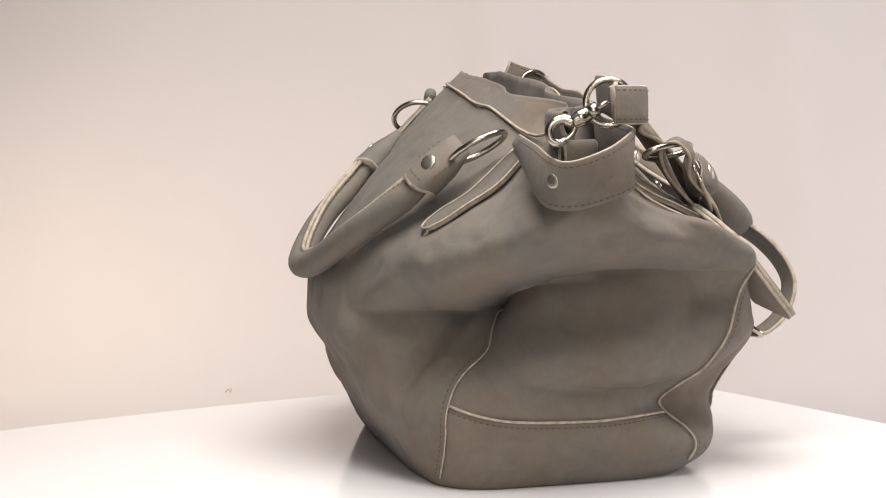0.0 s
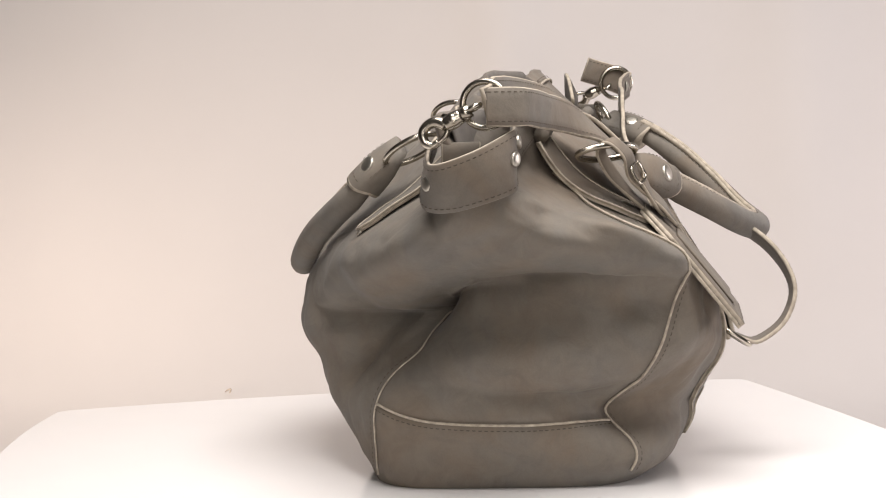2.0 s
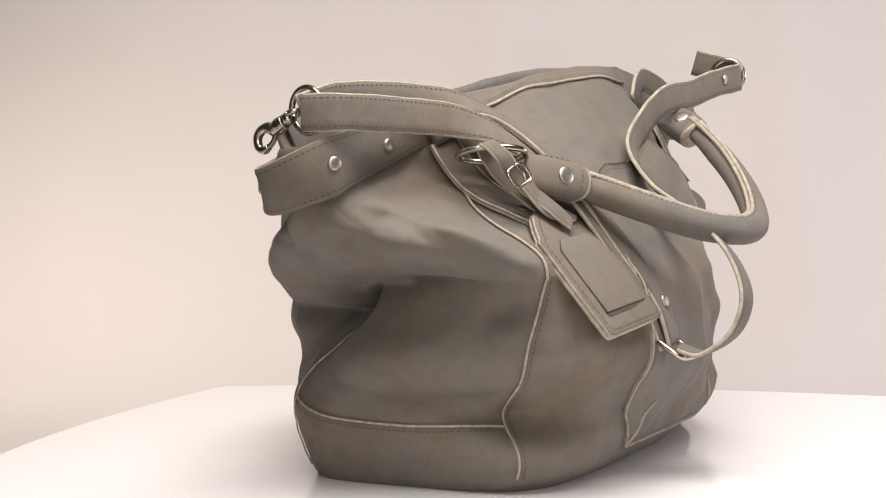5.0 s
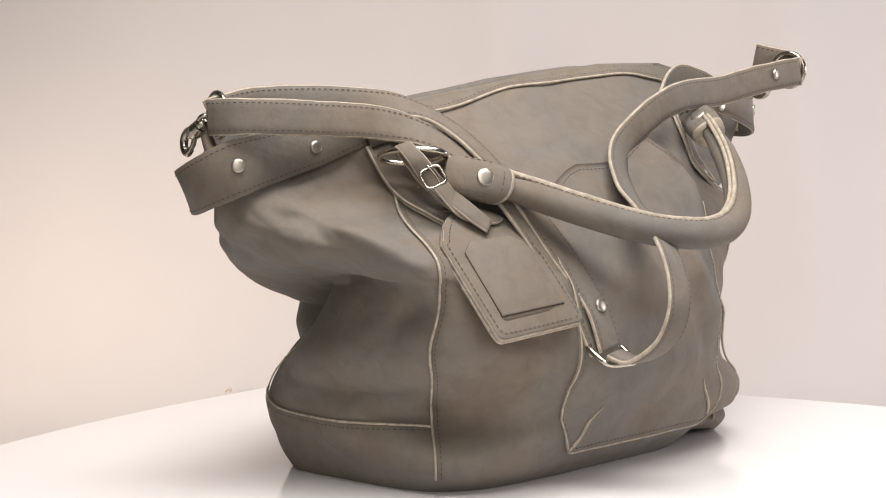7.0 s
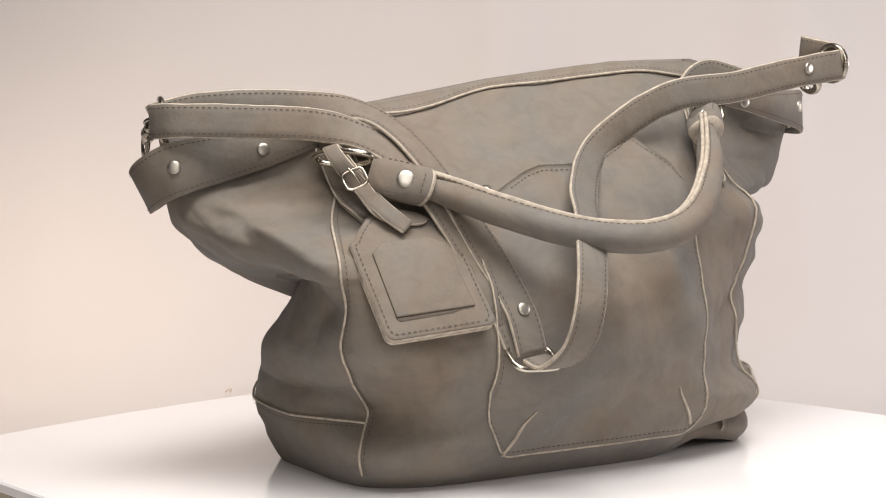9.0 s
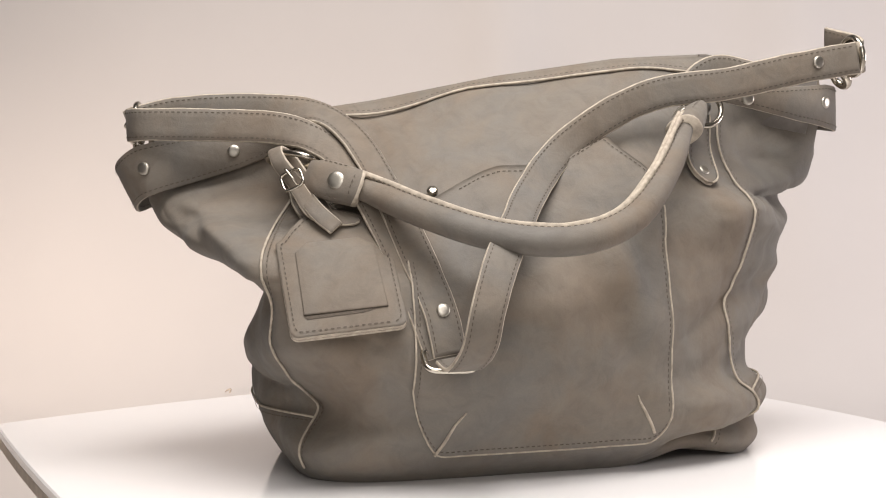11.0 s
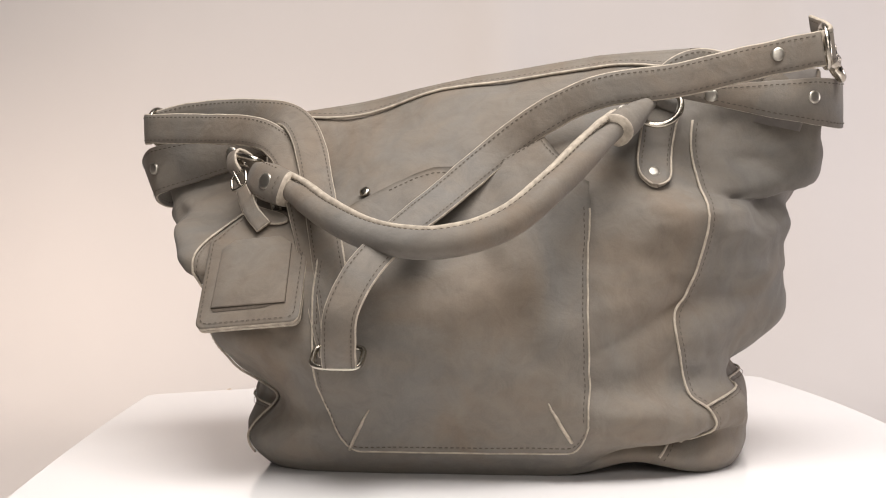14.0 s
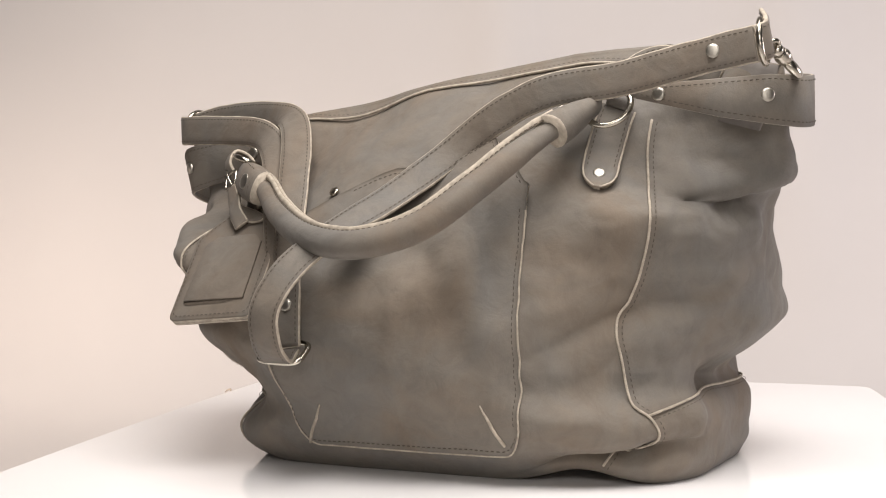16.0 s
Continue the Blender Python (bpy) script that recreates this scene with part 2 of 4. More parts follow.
# ---------------------------------------------------------------- the bag: body
bag = tagged(new("handbag"), "slouchy grey nubuck leather handbag with pale raw edges and nickel fittings", "handbag")

# height: left end, right end, front, back, squareness of the front-left, front-right, back-left and back-right corners
SECTIONS = [
    (-0.007, -0.173, 0.203, -0.123, 0.087, 5.0, 4.5, 5.0, 4.5),
    (0.006, -0.182, 0.211, -0.143, 0.096, 5.0, 4.0, 4.2, 4.2),
    (0.020, -0.190, 0.212, -0.154, 0.104, 4.2, 3.7, 3.7, 3.9),
    (0.040, -0.198, 0.214, -0.166, 0.116, 2.8, 3.3, 3.2, 3.5),
    (0.060, -0.201, 0.217, -0.178, 0.127, 2.7, 2.1, 2.8, 3.1),
    (0.080, -0.204, 0.222, -0.184, 0.134, 3.3, 1.9, 2.5, 2.7),
    (0.105, -0.208, 0.236, -0.184, 0.147, 4.6, 1.85, 2.5, 2.45),
    (0.140, -0.217, 0.245, -0.177, 0.147, 4.4, 1.85, 2.3, 2.3),
    (0.165, -0.247, 0.249, -0.162, 0.134, 3.5, 1.95, 2.2, 2.25),
    (0.190, -0.273, 0.249, -0.143, 0.113, 2.8, 2.5, 2.2, 2.4),
    (0.215, -0.278, 0.269, -0.122, 0.090, 2.6, 2.5, 2.3, 2.5),
    (0.240, -0.281, 0.272, -0.098, 0.062, 2.7, 2.7, 2.6, 2.7),
    (0.265, -0.279, 0.272, -0.068, 0.030, 3.0, 3.0, 3.0, 3.0),
    (0.290, -0.277, 0.272, -0.040, 0.000, 3.0, 3.0, 3.0, 3.0),
]

# creases (minus) and ridges (plus): two ends, depth, width
FOLDS = []


def fold(a, b, depth, width, sharp=None):
    long_fold([(*a, depth), (*b, depth)], width, sharp=sharp)


def long_fold(rows, width, above=None, sharp=None, lip=0.0):
    """rows: place and depth along one winding crease; above: its width on the upper side; lip: how far the roll over it sags."""
    if sharp is None:
        sharp = 1.44 if rows[len(rows) // 2][3] < 0 and width < 0.0175 else 2.0
    FOLDS.append(([np.array(r[:3]) for r in rows], [r[3] for r in rows], width, above or width, sharp, lip))


# the collapsed end: a deep hollow under an overhanging roll
long_fold([(-0.085, 0.132, 0.124, 0.0), (-0.107, 0.127, 0.124, -0.018), (-0.150, 0.108, 0.124, -0.068), (-0.198, 0.065, 0.127, -0.100), (-0.218, 0.041, 0.137, -0.092),
           (-0.238, 0.000, 0.150, -0.066), (-0.240, -0.040, 0.156, -0.052), (-0.236, -0.075, 0.157, -0.037), (-0.222, -0.104, 0.154, -0.019), (-0.200, -0.131, 0.151, -0.005)],
          0.034, 0.010, 1.5, 0.006)
# creases running down from the band across the roll
long_fold([(-0.150, -0.088, 0.206, -0.004), (-0.206, -0.067, 0.196, -0.008), (-0.255, -0.045, 0.188, -0.010), (-0.266, -0.015, 0.179, -0.009), (-0.248, 0.016, 0.167, -0.008), (-0.222, 0.041, 0.154, -0.003)],
          0.014, 0.012, 1.9, 0.0)
# the crown of the roll, running from the band to the front corner
long_fold([(-0.240, -0.042, 0.208, 0.004), (-0.195, -0.062, 0.210, 0.004), (-0.160, -0.086, 0.206, 0.006), (-0.162, -0.108, 0.192, 0.005), (-0.185, -0.122, 0.176, 0.004)], 0.020)
long_fold([(-0.275, -0.012, 0.200, -0.002), (-0.274, 0.004, 0.188, -0.006), (-0.264, 0.012, 0.178, -0.002)], 0.009, 0.009, 1.6)
long_fold([(-0.266, 0.025, 0.198, -0.002), (-0.259, 0.030, 0.182, -0.006), (-0.245, 0.040, 0.168, -0.002)], 0.009, 0.009, 1.6)
long_fold([(-0.243, -0.052, 0.216, 0.012), (-0.225, -0.080, 0.190, 0.021), (-0.209, -0.130, 0.163, 0.018), (-0.195, -0.145, 0.135, 0.004)], 0.014)
# dark dip under the front corner of the roll
long_fold([(-0.203, -0.095, 0.120, -0.002), (-0.202, -0.114, 0.132, -0.010), (-0.197, -0.132, 0.140, -0.006)], 0.016, 0.009, 1.4)
fold((-0.190, -0.140, 0.160), (-0.185, -0.145, 0.110), 0.004, 0.022)
fold((-0.235, 0.07, 0.195), (-0.20, 0.10, 0.175), -0.008, 0.012)
fold((-0.205, -0.06, 0.100), (-0.205, 0.05, 0.096), 0.008, 0.022)
long_fold([(-0.203, 0.03, 0.074, -0.002), (-0.200, -0.008, 0.068, -0.009), (-0.198, -0.045, 0.067, -0.014), (-0.192, -0.080, 0.066, -0.013), (-0.185, -0.103, 0.071, -0.005)], 0.013, 0.006, 1.3, 0.003)
long_fold([(-0.192, -0.070, 0.050, -0.008), (-0.174, -0.108, 0.049, -0.026), (-0.150, -0.132, 0.056, -0.012), (-0.135, -0.150, 0.062, -0.004)], 0.017, 0.020)
fold((-0.165, -0.145, 0.064), (-0.150, -0.165, 0.120), -0.008, 0.016)
fold((-0.185, -0.12, 0.02), (-0.195, -0.09, 0.025), 0.005, 0.012)
# front panel
fold((-0.11, -0.17, 0.03), (-0.13, -0.17, 0.11), -0.005, 0.014)
fold((0.015, -0.17, 0.175), (0.065, -0.17, 0.085), -0.006, 0.014)
fold((-0.012, -0.17, 0.175), (0.005, -0.17, 0.08), 0.004, 0.014)
fold((-0.045, -0.17, 0.165), (-0.03, -0.17, 0.08), -0.004, 0.013)
fold((0.030, -0.17, 0.110), (0.075, -0.165, 0.050), -0.006, 0.011)
fold((0.045, -0.16, 0.175), (0.080, -0.165, 0.110), 0.005, 0.013)
fold((-0.05, -0.17, 0.060), (0.02, -0.17, 0.035), -0.004, 0.012)
long_fold([(0.100, -0.175, 0.086, -0.003), (0.134, -0.161, 0.106, -0.012), (0.155, -0.150, 0.117, -0.022), (0.176, -0.136, 0.127, -0.024), (0.203, -0.104, 0.132, -0.012), (0.224, -0.060, 0.131, -0.002)],
          0.015, 0.011, 1.4, 0.003)
long_fold([(0.105, -0.170, 0.055, -0.003), (0.121, -0.166, 0.064, -0.008), (0.146, -0.156, 0.068, -0.009), (0.165, -0.142, 0.070, -0.003)], 0.010, 0.010, 1.4)
fold((0.178, -0.125, 0.165), (0.16, -0.13, 0.20), 0.007, 0.018)
fold((0.195, -0.105, 0.085), (0.205, -0.08, 0.045), 0.006, 0.016)
fold((0.205, -0.09, 0.145), (0.225, -0.06, 0.140), 0.005, 0.014)
fold((0.225, -0.02, 0.115), (0.225, 0.07, 0.110), 0.012, 0.020)
long_fold([(0.157, -0.110, 0.216, -0.002), (0.187, -0.101, 0.209, -0.006), (0.210, -0.094, 0.203, -0.020), (0.232, -0.076, 0.202, -0.032), (0.247, -0.060, 0.207, -0.024), (0.258, -0.026, 0.212, -0.010)],
          0.014, 0.006, 1.5, 0.005)
fold((0.200, -0.100, 0.178), (0.240, -0.05, 0.182), 0.007, 0.014)
fold((0.215, -0.05, 0.066), (0.210, 0.08, 0.068), -0.026, 0.014)
fold((0.235, -0.02, 0.170), (0.235, 0.06, 0.165), -0.010, 0.014)
fold((0.24, -0.07, 0.228), (0.268, -0.02, 0.224), 0.008, 0.014)
# the front's lower edge lifted off the board
long_fold([(0.080, -0.153, -0.004, -0.008), (0.110, -0.142, 0.004, -0.014), (0.140, -0.138, 0.011, -0.024), (0.165, -0.131, 0.019, -0.026), (0.188, -0.118, 0.026, -0.022), (0.203, -0.088, 0.027, -0.008)],
          0.014, 0.005, 1.5, 0.004)
fold((0.02, -0.15, -0.004), (0.10, -0.15, 0.0), -0.012, 0.012)
fold((-0.08, -0.15, -0.004), (0.02, -0.15, -0.004), -0.006, 0.010)
# back panel
fold((-0.14, 0.12, 0.08), (-0.16, 0.10, 0.14), -0.008, 0.018)
fold((-0.10, 0.13, 0.05), (-0.05, 0.14, 0.11), 0.006, 0.022)
fold((-0.05, 0.13, 0.12), (-0.12, 0.12, 0.15), -0.006, 0.014)
fold((0.08, -0.11, 0.22), (0.12, -0.12, 0.17), 0.006, 0.022)
fold((0.118, -0.10, 0.25), (0.13, -0.11, 0.20), -0.006, 0.012)
fold((-0.05, -0.08, 0.25), (0.03, -0.09, 0.235), 0.004, 0.014)


RIM = ((-0.29, -0.2, -0.1, 0.0, 0.1, 0.18, 0.28), (0.262, 0.269, 0.283, 0.301, 0.314, 0.317, 0.294))


def smooth01(a, b, v):
    s = min(1.0, max(0.0, (v - a) / (b - a)))
    return s * s * (3 - 2 * s)


def blend01(a, b, v):
    s = np.clip((v - a) / (b - a), 0, 1)
    return s * s * (3 - 2 * s)


def fold_push(p):
    """How far the creases and ridges move the points outward, and how far rolls sag down over them."""
    push, sag = np.zeros(len(p)), np.zeros(len(p))
    for line, depths, below, above, sharp, lip in FOLDS:
        best, depth, over = np.full(len(p), 1e9), np.zeros(len(p)), np.zeros(len(p), bool)
        reach = 3.2 * max(below, above) + 0.01
        lo, hi = np.min(line, axis=0) - reach, np.max(line, axis=0) + reach
        near = np.nonzero(((p > lo) & (p < hi)).all(axis=1))[0]
        q = p[near]
        for i in range(len(line) - 1):
            ab, ap = line[i + 1] - line[i], q - line[i]
            t = np.clip(ap @ ab / ab.dot(ab), 0, 1)
            d2 = ((ap - t[:, None] * ab) ** 2).sum(axis=1)
            closer = d2 < best[near]
            at = near[closer]
            best[at] = d2[closer]
            depth[at] = depths[i] + t[closer] * (depths[i + 1] - depths[i])
            over[at] = q[closer, 2] > line[i][2] + t[closer] * ab[2]
        d = np.sqrt(best[near])
        width = np.where(over[near], above, below)
        push[near] += depth[near] * np.exp(-(d / width) ** sharp)
        if lip:
            sag[near] += np.where(over[near], lip * np.minimum(1, np.abs(depth[near]) / 0.02) * np.exp(-(d / 0.016) ** 2), 0)
    return push, sag


def body_mesh():
    around, level_steps = 440, 15
    rows = spline(SECTIONS, level_steps)
    m = len(rows)
    a = np.tile(2 * math.pi * np.arange(around) / around, m)
    z, xl, xr, yf, yb, n_fl, n_fr, n_bl, n_br = [np.repeat(col, around) for col in rows.T]
    c, s = np.cos(a), np.sin(a)
    n = np.where(s > 0, np.where(c > 0, n_br, n_bl), np.where(c > 0, n_fr, n_fl))
    x = np.sign(c) * np.abs(c) ** (2 / n) * np.where(c > 0, xr, -xl)
    y = np.sign(s) * np.abs(s) ** (2 / n) * np.where(s > 0, yb, -yf)
    high = blend01(0.13, 0.27, z)
    y *= 1 - np.where(x < 0, 0.72, 0.62) * np.where(x < 0, blend01(0.06, 0.23, np.abs(x)), blend01(0.11, 0.23, np.abs(x))) * np.where(x < 0, blend01(0.160, 0.248, z), blend01(0.187, 0.225, z))
    y += blend01(0.235, 0.285, z) * (0.017 * np.sin(34 * x + 4.2) * blend01(0.0, 0.12, -x) + 0.006 * np.sin(17 * x))
    y -= high * 0.058 * np.maximum(0.0, x / 0.27) ** 2
    rim = np.interp(x, *RIM)
    flat = np.stack((x, y, z + (rim - 0.29) * blend01(0.16, 0.29, z)), axis=1)
    bend = 1 - 2 / np.maximum(n, 2.02)
    outward = np.stack((c * np.abs(c) ** bend / 0.22, s * np.abs(s) ** bend / 0.13, 0 * c), axis=1)
    outward /= np.linalg.norm(outward, axis=1)[:, None]
    push, sag = fold_push(flat)
    # soften the creases as thick leather does
    grids = [push.reshape(m, around), sag.reshape(m, around)]
    for grid in grids:
        for _ in range(2):
            grid[:] = (np.roll(grid, 1, 1) + 2 * grid + np.roll(grid, -1, 1)) / 4
            grid[1:-1] = (grid[:-2] + 2 * grid[1:-1] + grid[2:]) / 4
    push, sag = grids[0].ravel(), grids[1].ravel()
    verts, faces = [], []
    for p, nrm, moved, dropped in zip(flat, outward, push, sag):
        x, y, z = p
        moved += 0.0036 * noise.noise(Vector((x * 22, y * 22, z * 30))) * smooth01(0, 0.03, z)
        dent = 1 - abs(noise.noise(Vector((x * 30 + 9, y * 30, z * 26))))
        moved -= 0.0011 * max(0.0, dent - 0.72) / 0.28 * smooth01(0.01, 0.04, z) * (1 - smooth01(0.25, 0.27, z))
        moved += 0.0010 * noise.noise(Vector((x * 60, y * 60, z * 75 + 5)))
        q = p + nrm * moved
        # the front's lower edge arches off the board
        arch = 0.011 * math.exp(-((x - 0.130) / 0.034) ** 2) * smooth01(0.05, 0.11, -y)
        q[2] = max(q[2] - dropped + arch * (1 - smooth01(0.0, 0.05, z)), -0.0068)
        verts.append(q)
    for i in range(m - 1):
        for k in range(around):
            j = (k + 1) % around
            faces.append((i * around + k, i * around + j, (i + 1) * around + j, (i + 1) * around + k))
    mats = [0] * len(faces)
    # the lip and the lining inside
    top = (m - 1) * around
    for shorter, slimmer, drop in ((0.003, 0.06, 0.0022), (0.008, 0.14, 0.0016), (0.012, 0.18, -0.004), (0.03, 0.35, -0.025), (0.06, 0.55, -0.045)):
        base = len(verts)
        for k in range(around):
            p = np.array(verts[top + k])
            mid = -0.020 - 0.058 * max(0.0, p[0] / 0.27) ** 2
            verts.append(np.array((p[0] * (1 - shorter), mid + (p[1] - mid) * (1 - slimmer), p[2] + drop)))
        prev = base - around if base > m * around else top
        for k in range(around):
            j = (k + 1) % around
            faces.append((prev + k, prev + j, base + j, base + k))
            mats.append(0 if drop > 0 else 1)
    faces.append(tuple(range(base, base + around)))
    mats.append(1)
    faces.append(tuple(range(around))[::-1])
    mats.append(0)
    return verts, faces, mats, flat


*BODY, SMOOTH = body_mesh()
body = part("body", BODY, [LEATHER, LINING], bag, "soft creased grey nubuck body with side gussets")

from mathutils.bvhtree import BVHTree
from mathutils.geometry import barycentric_transform

SKIN = BVHTree.FromPolygons([tuple(v) for v in BODY[0]], BODY[1])
TRIS = [t for f in BODY[1] if len(f) == 4 and max(f) < len(SMOOTH) for t in ((f[0], f[1], f[2]), (f[0], f[2], f[3]))]
UNCREASED = BVHTree.FromPolygons([tuple(v) for v in SMOOTH], TRIS)


def snap(points, lift=0.0, steps=8):
    """A smooth line drawn on the uncreased body and carried into its creases, with the outward directions along it."""
    line, norms = [], []
    for q in spline(points, steps):
        at, _, index, _ = UNCREASED.find_nearest(Vector(q))
        tri = TRIS[index]
        old, now = [Vector(SMOOTH[i]) for i in tri], [Vector(BODY[0][i]) for i in tri]
        place = barycentric_transform(at, *old, *now)
        nrm = (now[1] - now[0]).cross(now[2] - now[0]).normalized()
        line.append(np.array(place) + np.array(nrm) * lift)
        norms.append(np.array(nrm))
    for _ in range(2):
        line = [line[0]] + [(line[i - 1] + 2 * line[i] + line[i + 1]) / 4 for i in range(1, len(line) - 1)] + [line[-1]]
    for i, p in enumerate(line):
        at, nrm, _, _ = SKIN.find_nearest(Vector(p))
        if nrm.dot(Vector(norms[i])) < 0:
            nrm = -nrm
        line[i], norms[i] = np.array(at), np.array(nrm)
    for _ in range(3):
        for rows in (line, norms):
            rows[1:-1] = [(rows[i - 1] + 2 * rows[i] + rows[i + 1]) / 4 for i in range(1, len(rows) - 1)]
    norms = [unit(n) for n in norms]
    for i, p in enumerate(line):
        at, _, _, _ = SKIN.find_nearest(Vector(p))
        sunk = max(0.0, float((np.array(at) - p).dot(norms[i])))
        line[i] = p + norms[i] * (lift + sunk)
    return line, norms


def piping(points, name="seam_piping", stitched=True, radius=0.0010, side=1):
    line, norms = snap(points, 0.0015)
    ob = part(name, tube(line, radius, 8, steps=1), RAW, body, "pale raw leather seam edge")
    if stitched:
        off = []
        for i, p in enumerate(line):
            d = unit(line[min(len(line) - 1, i + 1)] - line[max(0, i - 1)])
            off.append(p + np.cross(norms[i], d) * 0.0042 * side + norms[i] * 0.0002)
        tagged(part("stitching", dashes([off], [norms]), THREAD, body, "dark thread"), kind="stuff")
    return ob


piping([(-0.173, -0.07, 0.24), (-0.19, -0.10, 0.205), (-0.199, -0.13, 0.17), (-0.197, -0.140, 0.138), (-0.196, -0.130, 0.105), (-0.187, -0.120, 0.08), (-0.178, -0.108, 0.06), (-0.176, -0.106, 0.04), (-0.177, -0.112, 0.02), (-0.178, -0.110, 0.002)])
piping([(-0.180, 0.080, 0.057), (-0.190, 0.05, 0.049), (-0.197, 0.0, 0.0445), (-0.193, -0.05, 0.0435), (-0.176, -0.106, 0.040)], side=-1)
piping([(-0.152, 0.075, 0.003), (-0.174, 0.080, 0.03), (-0.180, 0.080, 0.058), (-0.185, 0.076, 0.078), (-0.195, 0.056, 0.096), (-0.194, 0.058, 0.110), (-0.193, 0.064, 0.122)], radius=0.0007)
piping([(0.181, -0.090, 0.266), (0.182, -0.104, 0.22), (0.183, -0.117, 0.17), (0.182, -0.130, 0.136), (0.176, -0.138, 0.120), (0.173, -0.139, 0.102), (0.177, -0.134, 0.082), (0.181, -0.128, 0.060), (0.187, -0.120, 0.045), (0.190, -0.116, 0.030), (0.165, -0.135, 0.014), (0.150, -0.125, 0.003)])
piping([(0.186, -0.121, 0.049), (0.208, -0.06, 0.056), (0.213, 0.0, 0.056), (0.20, 0.06, 0.056)], side=-1)
# folded facing along the top of the front panel
piping([(-0.20, -0.02, 0.261), (-0.1, -0.045, 0.2745), (0.0, -0.045, 0.2925), (0.1, -0.05, 0.3055), (0.17, -0.065, 0.308)], radius=0.0012, side=1)
piping([(-0.22, 0.02, 0.260), (-0.1, 0.02, 0.2745), (0.0, 0.02, 0.2925), (0.1, 0.01, 0.3055), (0.17, -0.01, 0.308)], radius=0.0012, side=1)


# ---------------------------------------------------------------- the bag: pocket
def on_front(x, z, lift=0.0):
    at, nrm, _, _ = SKIN.ray_cast(Vector((x, -0.5, z)), Vector((0, 1, 0)))
    if at is None:
        at, nrm, _, _ = SKIN.find_nearest(Vector((x, -0.15, z)))
    if nrm.y > 0:
        nrm = -nrm
    return np.array(at) + np.array(nrm) * lift, np.array(nrm)


def pocket_bottom(x):
    return 0.017 + 0.040 * max(0.0, (abs(x - 0.004) - 0.078) / 0.024) ** 2.4 + 0.05 * max(0, x) * 0.15


def pocket_top(x):
    return float(np.interp(x, (-0.104, -0.060, -0.035, -0.020, 0.000, 0.018, 0.0645, 0.071, 0.098), (0.190, 0.212, 0.224, 0.2285, 0.2285, 0.2285, 0.2465, 0.240, 0.212)))


def build_pocket():
    """A patch laid on the front panel, sewn round, with darts at its lower corners."""
    nx, nz = 60, 50
    x0, x1 = -0.101, 0.100
    verts, faces, mats = [], [], []
    def lift(u, v):
        gape = 0.010 * smooth01(0.45, 0.9, u) * smooth01(0.6, 1.0, v) * (1 - smooth01(0.93, 1.0, u) * 0.4)
        return 0.0026 + gape
    for layer in (1, 0):
        for j in range(nz + 1):
            for i in range(nx + 1):
                u, v = i / nx, j / nz
                x = x0 + (x1 - x0) * u
                lo, hi = pocket_bottom(x), pocket_top(x)
                z = lo + (hi - lo) * v
                p, n = on_front(x, z)
                verts.append(p + n * (lift(u, v) if layer else lift(u, v) - 0.0028))
    w = nx + 1
    half = w * (nz + 1)
    for j in range(nz):
        for i in range(nx):
            a = j * w + i
            faces.append((a, a + 1, a + w + 1, a + w))
            mats.append(0)
    edge = [i for i in range(w)] + [j * w + nx for j in range(1, nz + 1)] + [nz * w + i for i in range(nx - 1, -1, -1)] + [j * w for j in range(nz - 1, 0, -1)]
    for a, b in zip(edge, edge[1:] + edge[:1]):
        faces.append((a, b, b + half, a + half))
        mats.append(1)
    ob = part("pocket", (verts, faces, mats), [LEATHER, RAW], bag, "stitched front patch pocket gaping slightly at its top")
    v3 = [np.array(v) for v in verts[:half]]
    def stitch_line(cells):
        return [v3[j * w + i] + np.array((0, -0.0006, 0)) for i, j in cells]
    lines = [stitch_line([(1, j) for j in range(3, nz + 1)]), stitch_line([(nx - 1, j) for j in range(3, nz - 3)]),
             stitch_line([(i, 1) for i in range(1, nx)]), stitch_line([(i, nz - 1) for i in range(14, nx)])]
    norms = [[np.array((0, -1.0, 0.2))] * len(l) for l in lines]
    tagged(part("stitching", dashes(lines, norms), THREAD, ob, "dark thread"), kind="stuff")
    rim = [v3[j * w] for j in range(nz, 0, -1)] + [v3[i] for i in range(nx)] + [v3[j * w + nx] for j in range(0, nz - 4)]
    part("pocket_edge", tube(rim, 0.0008, 6, steps=1), RAW, ob, "pale raw pocket edge")
    p, n = on_front(-0.073, 0.2105)
    part("pocket_rivet", dome(p + n * 0.003, n, 0.0042), NICKEL, ob, "small nickel rivet")
    # the sewn darts at the lower corners
    for a, b in (((-0.083, 0.019), (-0.062, 0.052)), ((0.087, 0.027), (0.071, 0.056))):
        pts = []
        for s in np.linspace(0, 1, 8):
            p, n = on_front(a[0] + (b[0] - a[0]) * s, a[1] + (b[1] - a[1]) * s)
            pts.append(p + n * 0.0032)
        part("dart", tube(pts, [0.0013, 0.0013, 0.0006], 6, steps=1), RAW, ob, "pale raised dart seam")
    return ob


pocket = build_pocket()


def rivet(centre, normal, parent, radius=0.0050, name="rivet"):
    return part(name, dome(centre, normal, radius), SATIN, parent, "nickel rivet")


